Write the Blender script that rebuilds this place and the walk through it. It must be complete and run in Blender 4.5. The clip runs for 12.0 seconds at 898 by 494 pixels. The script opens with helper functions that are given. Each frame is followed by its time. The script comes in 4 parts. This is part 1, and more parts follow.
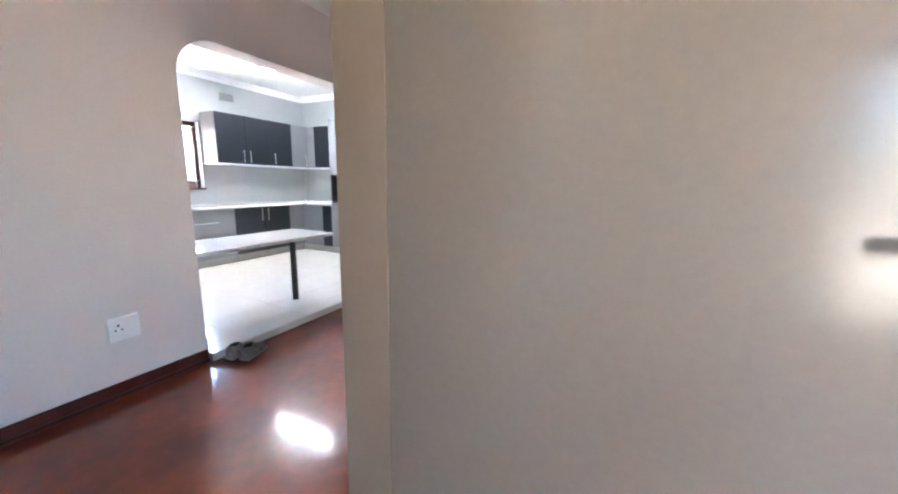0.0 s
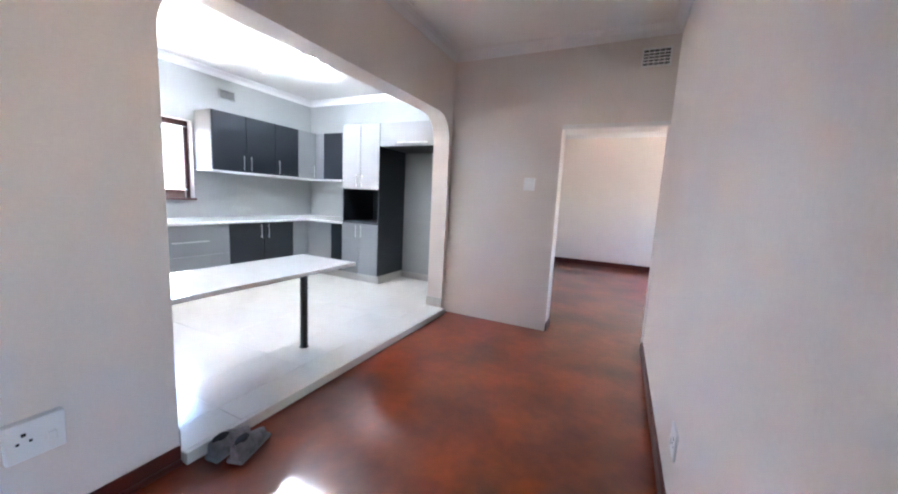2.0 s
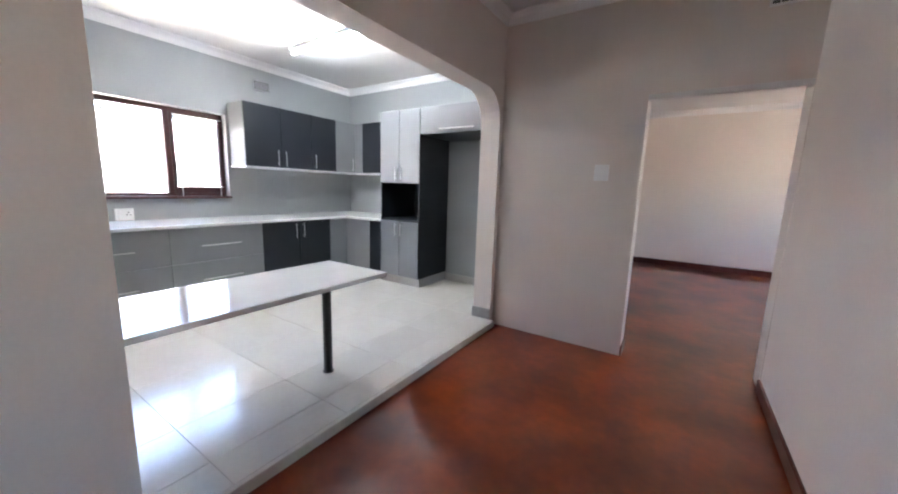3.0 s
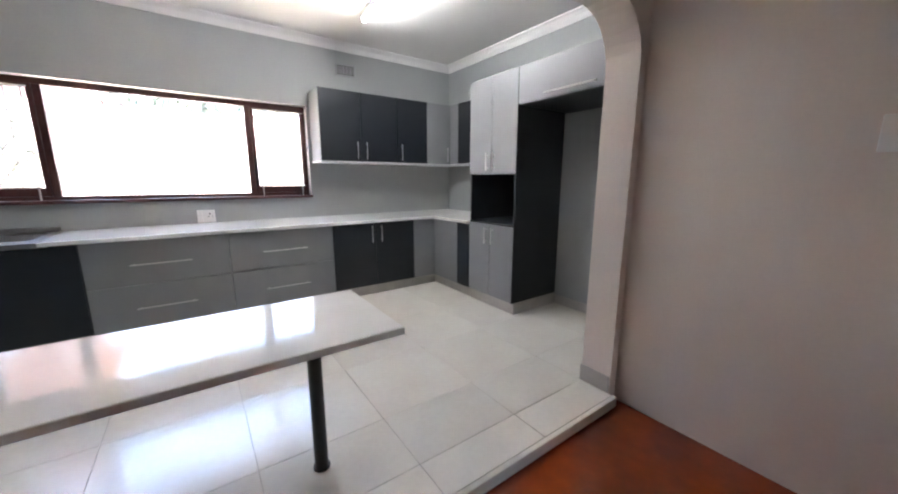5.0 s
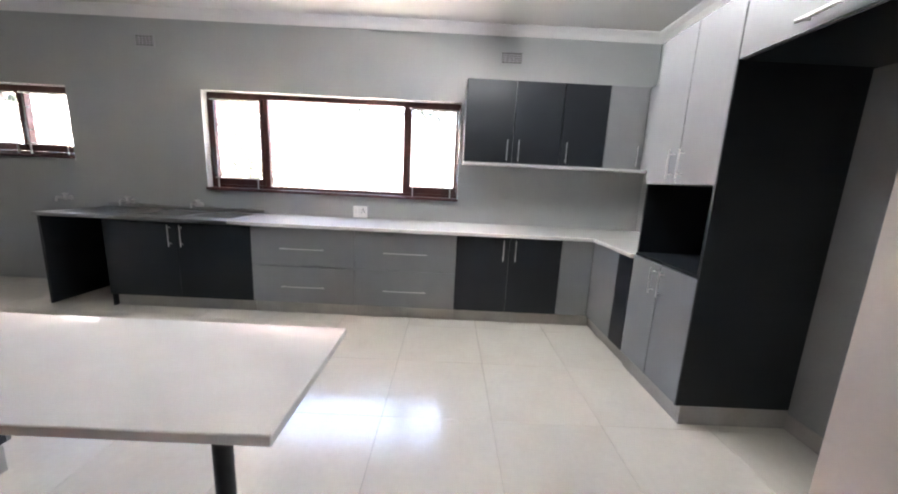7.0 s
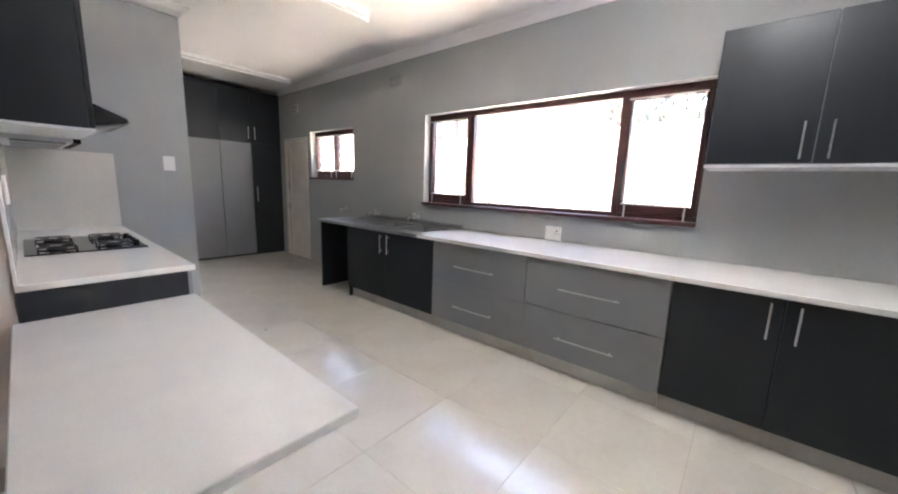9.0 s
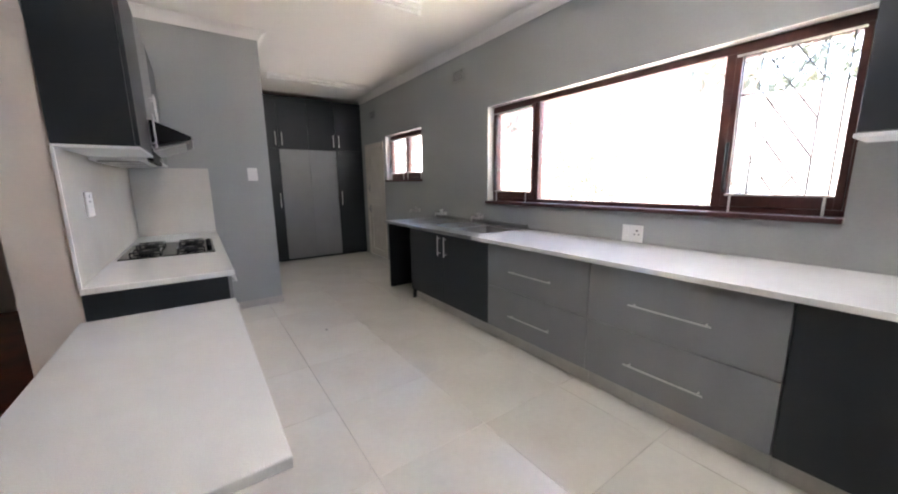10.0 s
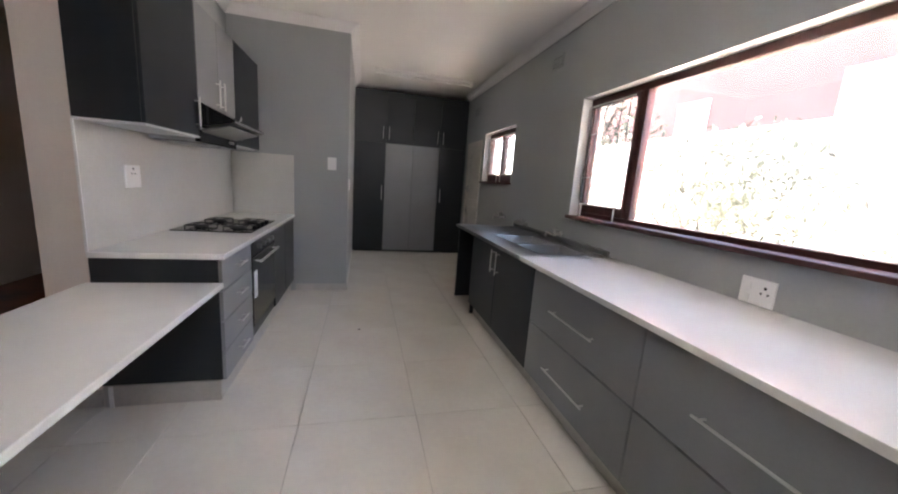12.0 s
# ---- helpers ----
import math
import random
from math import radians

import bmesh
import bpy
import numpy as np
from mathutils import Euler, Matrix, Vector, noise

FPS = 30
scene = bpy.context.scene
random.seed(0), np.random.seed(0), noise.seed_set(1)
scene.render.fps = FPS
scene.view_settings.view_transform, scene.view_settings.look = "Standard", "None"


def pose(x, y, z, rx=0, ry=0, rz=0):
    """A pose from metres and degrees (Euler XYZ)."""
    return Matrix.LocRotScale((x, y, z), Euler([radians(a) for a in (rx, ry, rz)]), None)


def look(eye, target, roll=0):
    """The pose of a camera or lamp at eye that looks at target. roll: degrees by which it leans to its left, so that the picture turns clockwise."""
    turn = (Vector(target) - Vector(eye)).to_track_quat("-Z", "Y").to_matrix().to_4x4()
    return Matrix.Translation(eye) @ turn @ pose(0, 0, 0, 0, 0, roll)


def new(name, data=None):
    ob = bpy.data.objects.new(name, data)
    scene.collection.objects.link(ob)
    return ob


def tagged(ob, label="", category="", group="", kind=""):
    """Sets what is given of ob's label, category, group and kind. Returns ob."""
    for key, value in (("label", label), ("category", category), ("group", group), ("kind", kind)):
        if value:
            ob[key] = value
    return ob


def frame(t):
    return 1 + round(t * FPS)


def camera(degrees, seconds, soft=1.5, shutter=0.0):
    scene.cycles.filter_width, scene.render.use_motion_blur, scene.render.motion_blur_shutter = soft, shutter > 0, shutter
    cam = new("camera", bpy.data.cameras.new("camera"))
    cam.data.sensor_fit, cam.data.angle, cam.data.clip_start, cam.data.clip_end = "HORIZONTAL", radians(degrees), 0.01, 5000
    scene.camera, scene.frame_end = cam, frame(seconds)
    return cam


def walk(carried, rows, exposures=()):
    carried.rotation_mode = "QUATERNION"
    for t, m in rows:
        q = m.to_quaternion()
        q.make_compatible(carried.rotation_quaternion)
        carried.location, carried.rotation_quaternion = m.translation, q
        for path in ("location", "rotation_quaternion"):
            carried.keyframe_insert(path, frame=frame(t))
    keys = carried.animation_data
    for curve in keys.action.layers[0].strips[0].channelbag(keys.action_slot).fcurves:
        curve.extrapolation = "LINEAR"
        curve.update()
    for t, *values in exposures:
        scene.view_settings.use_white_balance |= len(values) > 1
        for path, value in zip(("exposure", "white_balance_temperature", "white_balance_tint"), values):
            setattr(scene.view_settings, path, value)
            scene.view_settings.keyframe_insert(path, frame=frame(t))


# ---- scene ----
cam = camera(103.4, 12.0, soft=2.1)
PATH = [
    (0, (-0.285, 0.8, 1.262), (-1.17, 2.558, 0.907), 0.9),
    (0.5, (-0.491, 0.875, 1.296), (-1.603, 2.509, 0.989), 3.0),
    (1, (-0.75, 0.966, 1.294), (-1.938, 2.538, 0.953), 4.7),
    (1.5, (-0.992, 1.087, 1.307), (-1.96, 2.819, 1.051), 2.1),
    (2, (-1.142, 1.304, 1.283), (-1.998, 3.092, 1.017), 2.9),
    (2.5, (-1.299, 1.558, 1.295), (-2.244, 3.294, 0.991), 1.9),
    (4.5, (-1.792, 2.712, 1.326), (-3.248, 4.04, 0.988), 2.3),
    (5, (-1.91, 3.0, 1.316), (-3.51, 4.139, 0.94), 0.1),
    (5.5, (-1.974, 3.304, 1.328), (-3.762, 4.118, 0.954), 2.1),
    (6, (-2.124, 3.574, 1.331), (-4.0, 4.207, 1.047), 2.5),
    (6.5, (-2.292, 3.804, 1.327), (-4.23, 4.187, 1.014), 0.1),
    (7, (-2.404, 4.05, 1.327), (-4.369, 4.063, 0.957), 2.8),
    (7.5, (-2.569, 4.203, 1.316), (-4.518, 3.914, 0.975), 1.0),
    (9.5, (-3.448, 4.434, 1.33), (-4.762, 2.967, 0.978), 1.0),
    (10, (-3.658, 4.459, 1.33), (-4.787, 2.847, 0.975), -0.7),
    (10.5, (-3.893, 4.515, 1.336), (-4.761, 2.761, 0.926), 2.5),
    (11, (-4.105, 4.441, 1.339), (-4.893, 2.638, 0.978), 2.0),
    (11.5, (-4.272, 4.345, 1.331), (-4.956, 2.5, 0.971), 0.6),
    (12, (-4.498, 4.301, 1.342), (-4.979, 2.393, 0.982), 4.2),
]
EXPOSURES = [(0.0, 7.05, 6000, 13), (0.5, 7.1, 6100, 13), (1.0, 7.12, 6000, 13), (1.5, 7.12, 5850, 12), (2.0, 6.9, 5850, 12), (2.5, 6.5, 6000, 12), (4.5, 5.75, 6500, 14), (5.0, 5.72, 6600, 14), (7.5, 5.95, 6700, 15), (9.5, 5.68, 6800, 16), (11.0, 5.35, 6900, 17), (12.0, 5.16, 7000, 18)]
walk(cam, [(t, look(eye, target, roll)) for t, eye, target, roll in PATH], EXPOSURES)

# ---- world, sun, lamps ----
world = bpy.data.worlds.new("sky")
scene.world = world
world.use_nodes = True
wn = world.node_tree
sky = wn.nodes.new("ShaderNodeTexSky")
sky.sky_type = "NISHITA"
sky.sun_disc = False
SUN_ELEV, SUN_AZ = radians(78), radians(-75)
sky.sun_elevation, sky.sun_rotation = SUN_ELEV, SUN_AZ
wn.links.new(sky.outputs[0], wn.nodes["Background"].inputs[0])
wn.nodes["Background"].inputs[1].default_value = 0.075
sun_data = bpy.data.lights.new("sun", "SUN")
sun_data.energy, sun_data.angle, sun_data.color = 5.0, radians(0.5), (1.0, 0.95, 0.88)
sun = new("sun", sun_data)
sun_way = Vector((math.sin(SUN_AZ) * math.cos(SUN_ELEV), math.cos(SUN_AZ) * math.cos(SUN_ELEV), math.sin(SUN_ELEV)))
sun.matrix_world = look(sun_way * 30, (0, 0, 0))

# lamp added outside small window by back door, boosting sky and yard light
glow_data = bpy.data.lights.new("small_window_fill", "AREA")
glow_data.shape, glow_data.size, glow_data.size_y = "RECTANGLE", 1.3, 0.9
glow_data.energy, glow_data.color = 0.9, (1.0, 0.97, 0.93)
glow = new("small_window_fill", glow_data)
glow.matrix_world = look((-6.95, -0.58, 1.72), (-4.0, -0.58, 1.9))


# ---- materials ----
def material(name, color, rough=0.5, metal=0.0, vary=0.08, scale=3.0, fine=60.0, bump=0.0, tint=None, per_piece=0.0,
             coat=0.0, coat_rough=0.03, emission=0.0, transmission=0.0, spec=0.5, rough_vary=0.0, bump_scale=None):
    m = bpy.data.materials.new(name)
    m.use_nodes = True
    t = m.node_tree
    b = t.nodes["Principled BSDF"]
    b.inputs["Base Color"].default_value = (*color, 1)
    b.inputs["Roughness"].default_value = rough
    b.inputs["Metallic"].default_value = metal
    b.inputs["Coat Weight"].default_value = coat
    b.inputs["Coat Roughness"].default_value = coat_rough
    b.inputs["Transmission Weight"].default_value = transmission
    b.inputs["Specular IOR Level"].default_value = spec
    if emission:
        b.inputs["Emission Color"].default_value = (*color, 1)
        b.inputs["Emission Strength"].default_value = emission
    if vary or bump or per_piece:
        co = t.nodes.new("ShaderNodeTexCoord")
        big = t.nodes.new("ShaderNodeTexNoise")
        big.inputs["Scale"].default_value, big.inputs["Detail"].default_value = scale, 6
        small = t.nodes.new("ShaderNodeTexNoise")
        small.inputs["Scale"].default_value, small.inputs["Detail"].default_value = fine, 3
        for n in (big, small):
            t.links.new(co.outputs["Object"], n.inputs["Vector"])
        mix = t.nodes.new("ShaderNodeMix")
        mix.data_type = "RGBA"
        other = tint or tuple(c * (1 - 2.5 * vary) for c in color)
        mix.inputs[6].default_value, mix.inputs[7].default_value = (*color, 1), (*other, 1)
        ramp = t.nodes.new("ShaderNodeMapRange")
        ramp.inputs[1].default_value, ramp.inputs[2].default_value = 0.35, 0.7
        t.links.new(big.outputs[0], ramp.inputs[0])
        t.links.new(ramp.outputs[0], mix.inputs[0])
        hsv = t.nodes.new("ShaderNodeHueSaturation")
        val = t.nodes.new("ShaderNodeMapRange")
        val.inputs[1].default_value, val.inputs[2].default_value = 0.25, 0.75
        val.inputs[3].default_value, val.inputs[4].default_value = 1 - vary, 1 + vary
        t.links.new(small.outputs[0], val.inputs[0])
        t.links.new(mix.outputs[2], hsv.inputs["Color"])
        last = val.outputs[0]
        if per_piece:
            info = t.nodes.new("ShaderNodeObjectInfo")
            pr = t.nodes.new("ShaderNodeMapRange")
            pr.inputs[3].default_value, pr.inputs[4].default_value = 1 - per_piece, 1 + per_piece
            mul = t.nodes.new("ShaderNodeMath")
            mul.operation = "MULTIPLY"
            t.links.new(info.outputs["Random"], pr.inputs[0])
            t.links.new(pr.outputs[0], mul.inputs[0])
            t.links.new(last, mul.inputs[1])
            last = mul.outputs[0]
        t.links.new(last, hsv.inputs["Value"])
        t.links.new(hsv.outputs[0], b.inputs["Base Color"])
        if rough_vary:
            rr = t.nodes.new("ShaderNodeMapRange")
            rr.inputs[1].default_value, rr.inputs[2].default_value = 0.3, 0.7
            rr.inputs[3].default_value, rr.inputs[4].default_value = rough - rough_vary, rough + rough_vary
            t.links.new(big.outputs[0], rr.inputs[0])
            t.links.new(rr.outputs[0], b.inputs["Roughness"])
        if bump:
            bn = t.nodes.new("ShaderNodeBump")
            bn.inputs["Strength"].default_value, bn.inputs["Distance"].default_value = bump, 0.004
            src = small
            if bump_scale:
                src = t.nodes.new("ShaderNodeTexNoise")
                src.inputs["Scale"].default_value, src.inputs["Detail"].default_value = bump_scale, 2
                t.links.new(co.outputs["Object"], src.inputs["Vector"])
            t.links.new(src.outputs[0], bn.inputs["Height"])
            t.links.new(bn.outputs[0], b.inputs["Normal"])
    return m


PAINT_HALL = material("paint_warm_white", (0.78, 0.7, 0.635), 0.55, vary=0.02, scale=1.2, bump=0.15)
PAINT_GREY = material("paint_grey", (0.36, 0.365, 0.36), 0.5, vary=0.025, scale=1.0, bump=0.15)
PAINT_REVEAL = material("paint_white", (0.8, 0.78, 0.76), 0.5, vary=0.02, bump=0.1)
CEILING = material("ceiling_paint", (0.86, 0.84, 0.81), 0.7, vary=0.02, scale=0.8, bump=0.1)
CORNICE = material("cornice_plaster", (0.82, 0.8, 0.78), 0.6, vary=0.015, bump=0.08)
FLOOR_RED = material("polished_red_floor", (0.265, 0.041, 0.005), 0.38, vary=0.14, scale=2.0, fine=14, tint=(0.12, 0.016, 0.003), spec=0.2, coat=0.9, coat_rough=0.085, bump=0.13, bump_scale=20)
SKIRT = material("red_brown_skirting", (0.09, 0.014, 0.008), 0.4, vary=0.1, scale=6, bump=0.1)
TILE = material("porcelain_tile", (0.72, 0.69, 0.62), 0.17, vary=0.025, scale=2.5, fine=30, per_piece=0.02, bump=0.02, tint=(0.67, 0.63, 0.56))
GROUT = material("grout", (0.57, 0.54, 0.48), 0.9, vary=0.08)
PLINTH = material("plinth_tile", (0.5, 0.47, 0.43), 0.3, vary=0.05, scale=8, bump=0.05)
CHARCOAL = material("charcoal_melamine", (0.013, 0.0155, 0.02), 0.36, vary=0.04, scale=5, fine=120, bump=0.05)
SILVER = material("silver_grey_melamine", (0.25, 0.252, 0.258), 0.32, vary=0.03, scale=4, fine=120, bump=0.04)
CARCASS = material("white_carcass", (0.72, 0.72, 0.72), 0.45, vary=0.02)
QUARTZ = material("white_quartz", (0.83, 0.82, 0.79), 0.08, vary=0.05, scale=8, fine=260, tint=(0.8, 0.79, 0.76))
STEEL = material("brushed_steel", (0.36, 0.355, 0.35), 0.33, 1.0, vary=0.06, scale=5, fine=150, bump=0.04)
CHROME = material("satin_chrome", (0.66, 0.65, 0.64), 0.32, 1.0, vary=0.03)
WOOD = material("dark_varnished_wood", (0.078, 0.02, 0.016), 0.46, vary=0.15, scale=7, fine=40, bump=0.15)
GLASS = material("clear_glass", (0.97, 0.98, 0.98), 0.0, vary=0, transmission=1.0)
BLACK_GLASS = material("black_glass", (0.012, 0.012, 0.013), 0.06, vary=0.02)
BLACK_STEEL = material("black_enamel", (0.02, 0.02, 0.021), 0.4, vary=0.06, bump=0.1)
PLASTIC = material("white_plastic", (0.85, 0.84, 0.82), 0.35, vary=0.01)
VENT_DARK = material("vent_shadow_gap", (0.12, 0.12, 0.12), 0.9, vary=0.1)
SPLASH = material("splashback_panel", (0.66, 0.64, 0.59), 0.15, vary=0.03, scale=3, tint=(0.62, 0.6, 0.55))
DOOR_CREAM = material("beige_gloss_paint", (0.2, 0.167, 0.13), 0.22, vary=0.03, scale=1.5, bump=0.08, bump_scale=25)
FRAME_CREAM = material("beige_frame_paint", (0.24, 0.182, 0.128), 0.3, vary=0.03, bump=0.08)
DOOR_WHITE = material("aged_white_paint", (0.66, 0.61, 0.54), 0.4, vary=0.05, scale=4, bump=0.12)
BAR_WHITE = material("pale_burglar_bar", (0.62, 0.6, 0.57), 0.4, vary=0.03)
# lattice bars: backlit darkness put into the colour, to show against the yard
BAR_BACKLIT = material("backlit_bar_steel", (0.09, 0.085, 0.08), 0.55, vary=0.08)
TUBE = material("lit_tube", (0.9, 0.96, 1.0), 0.4, vary=0, emission=4.0)
TUBE_OFF = material("unlit_tube", (0.8, 0.8, 0.78), 0.3, vary=0.01)
BLACK_PLASTIC = material("black_plastic", (0.008, 0.008, 0.009), 0.5, vary=0.03, spec=0.1)
GREY_CORD = material("grey_cord", (0.46, 0.45, 0.45), 0.5, vary=0.05)
SHOE_GREY = material("grey_mesh_fabric", (0.3, 0.275, 0.27), 0.85, vary=0.2, scale=25, fine=180, bump=0.4)
SHOE_SOLE = material("pale_rubber", (0.33, 0.31, 0.3), 0.7, vary=0.1)
SHOE_DARK = material("dark_fabric", (0.03, 0.03, 0.035), 0.9, vary=0.15)
STICKER = material("white_sticker", (0.75, 0.76, 0.78), 0.4, vary=0.02)
GRASS = material("dry_earth", (0.3, 0.27, 0.22), 0.9, vary=0.25, scale=2, fine=30, bump=0.5)
PAVING = material("pale_concrete", (0.76, 0.69, 0.61), 0.8, vary=0.1, scale=2, bump=0.3)
HOUSE_PINK = material("terracotta_render", (0.225, 0.117, 0.106), 0.8, vary=0.06, scale=1, bump=0.2)
GARDEN_WALL = material("white_garden_wall", (0.46, 0.445, 0.43), 0.8, vary=0.08, scale=2, bump=0.3)
LEAF = material("leaves", (0.1, 0.115, 0.08), 0.6, vary=0.25, scale=3)
ROOF_TILE = material("roof_tiles", (0.3, 0.15, 0.11), 0.8, vary=0.15, scale=5)
PANE_DARK = material("far_pane", (0.35, 0.37, 0.4), 0.1, vary=0.05)


# ---- mesh helpers ----
def box(bm, x0, x1, y0, y1, z0, z1, bevel=0.0, seg=1):
    vs = [bm.verts.new((x, y, z)) for x in sorted((x0, x1)) for y in sorted((y0, y1)) for z in sorted((z0, z1))]
    fs = [bm.faces.new([vs[i] for i in f]) for f in ((0, 1, 3, 2), (4, 6, 7, 5), (0, 4, 5, 1), (2, 3, 7, 6), (0, 2, 6, 4), (1, 5, 7, 3))]
    if bevel:
        es = list({e for f in fs for e in f.edges})
        bmesh.ops.bevel(bm, geom=es, offset=bevel, segments=seg, affect="EDGES", profile=0.5)
    return bm


def rod(bm, a, b, r, seg=10, r2=None):
    a, b = Vector(a), Vector(b)
    m = Matrix.Translation((a + b) / 2) @ (b - a).to_track_quat("Z", "Y").to_matrix().to_4x4()
    bmesh.ops.create_cone(bm, cap_ends=True, segments=seg, radius1=r, radius2=r if r2 is None else r2, depth=(b - a).length, matrix=m)
    return bm


def mesh_of(name, bm, mats, smooth=False):
    bmesh.ops.recalc_face_normals(bm, faces=bm.faces)
    me = bpy.data.meshes.new(name)
    bm.to_mesh(me)
    bm.free()
    for m in mats if isinstance(mats, (list, tuple)) else [mats]:
        me.materials.append(m)
    if smooth:
        for p in me.polygons:
            p.use_smooth = True
        me.set_sharp_from_angle(angle=radians(35))
    return me


def part(name, bm, mat, parent=None, label="", smooth=False):
    ob = new(name, mesh_of(name, bm, mat, smooth))
    if parent:
        ob.parent = parent
        ob.matrix_parent_inverse = parent.matrix_world.inverted()
    if label:
        ob["label"] = label
    return ob


def P(name, mat, parent, *boxes, bevel=0.0015, label=""):
    bm = bmesh.new()
    for b in boxes:
        box(bm, *b, bevel=bevel)
    return part(name, bm, mat, parent, label)


def thing(name, at, label, category, group=""):
    ob = new(name)
    ob.empty_display_size = 0.1
    ob.matrix_world = pose(*at)
    return tagged(ob, label, category, group)


def S(name, bm, mat, label="", category="wall"):
    return tagged(part(name, bm, mat), label, category, kind="structure")


def slab_holes(bm, axis, a0, a1, u0, u1, z0, z1, holes):
    """A wall between a0 and a1 along its thickness axis, with rectangular openings (u0, u1, z0, z1); face material 1 in the openings."""
    us = sorted({u0, u1, *[h[0] for h in holes], *[h[1] for h in holes]})
    zs = sorted({z0, z1, *[h[2] for h in holes], *[h[3] for h in holes]})
    cache = {}

    def v(a, u, z):
        key = (a, u, z)
        if key not in cache:
            cache[key] = bm.verts.new((a, u, z) if axis == "x" else (u, a, z))
        return cache[key]

    def solid(i, j):
        if not (0 <= i < len(us) - 1 and 0 <= j < len(zs) - 1):
            return None
        u, z = (us[i] + us[i + 1]) / 2, (zs[j] + zs[j + 1]) / 2
        return not any(h[0] < u < h[1] and h[2] < z < h[3] for h in holes)
    for i in range(len(us) - 1):
        for j in range(len(zs) - 1):
            if not solid(i, j):
                continue
            ua, ub, za, zb = us[i], us[i + 1], zs[j], zs[j + 1]
            for a in (a0, a1):
                bm.faces.new([v(a, ua, za), v(a, ub, za), v(a, ub, zb), v(a, ua, zb)])
            for di, dj, e in ((-1, 0, ((ua, za), (ua, zb))), (1, 0, ((ub, za), (ub, zb))), (0, -1, ((ua, za), (ub, za))), (0, 1, ((ua, zb), (ub, zb)))):
                n = solid(i + di, j + dj)
                if not n:
                    (p, q), (r, s2) = e
                    f = bm.faces.new([v(a0, p, q), v(a0, r, s2), v(a1, r, s2), v(a1, p, q)])
                    f.material_index = 0 if n is None else 1
    return bm


# ---- plan ----
XW, XC = -6.33, -5.605            # window wall, front of its base units
XH, XK = -2.967, -3.165           # arch wall: hall face, kitchen face
YB, YN = -2.20, 6.14              # back cupboards, north kitchen wall
XP, YP = -4.335, 0.116            # pier
YX = 5.05                         # cross wall in the hall
XR = -0.835                        # right wall of the hall
ZH = -0.06                        # hall floor
ZC, ZL = 2.87, 2.79               # ceiling, cornice foot
TOP = 0.87

# window wall
S("wall_west", slab_holes(bmesh.new(), "x", XW - 0.22, XW, -2.9, YN + 0.2, -0.2, ZC, [(1.41, 4.14, 1.125, 2.13), (-1.16, 0.0, 1.385, 2.105), (-2.05, -1.26, 0.0, 2.04)]),
  [PAINT_GREY, PAINT_REVEAL], "grey painted kitchen wall with white window reveals")
bm = bmesh.new()
box(bm, XW, XH, YN, YN + 0.2, -0.2, ZC)
box(bm, -4.262, XK, 6.06, YN, -0.2, 1.95)
S("wall_north", bm, PAINT_GREY, "grey painted kitchen wall behind the tall unit")
bm = bmesh.new()
box(bm, XP, XK + 0.001, -2.85, YP, -0.2, ZC)
S("wall_pier", bm, PAINT_GREY, "grey painted wall block beside the hob")
bm = bmesh.new()
box(bm, XW, XK, -2.95, -2.85, -0.2, ZC)
S("wall_south", bm, PAINT_GREY, "grey wall behind the built-in cupboards")

# arch wall with rounded upper corners
Y0, Y1, ZA, RA = 2.183, 4.985, 2.2, 0.27
outline = [(-1.6, -0.2), (Y0, -0.2)]
outline += [(Y0 + RA - RA * math.cos(a), ZA - RA + RA * math.sin(a)) for a in np.linspace(0, math.pi / 2, 9)]
outline += [(Y1 - RA + RA * math.sin(a), ZA - RA + RA * math.cos(a)) for a in np.linspace(0, math.pi / 2, 9)]
outline += [(Y1, -0.2), (YN, -0.2), (YN, ZC), (-1.6, ZC)]
bm = bmesh.new()
va = [bm.verts.new((XH, y, z)) for y, z in outline]
vb = [bm.verts.new((XK, y, z)) for y, z in outline]
for i in range(len(outline)):
    j = (i + 1) % len(outline)
    bm.faces.new([va[i], va[j], vb[j], vb[i]])
for vs, mi, x in ((va, 0, XH), (vb, 1, XK)):
    arc = vs[1:-3]
    ups = [vs[-1]] + [bm.verts.new((x, v.co.y, ZC)) for v in arc[1:-1]] + [vs[-2]]
    bm.faces.new([vs[0], arc[0], arc[1], ups[1], ups[0]]).material_index = mi
    for i in range(1, len(arc) - 2):
        bm.faces.new([arc[i], arc[i + 1], ups[i + 1], ups[i]]).material_index = mi
    bm.faces.new([arc[-2], arc[-1], vs[-3], ups[-1], ups[-2]]).material_index = mi
S("wall_arch", bm, [PAINT_HALL, PAINT_GREY], "wall with a wide round-cornered opening to the kitchen")

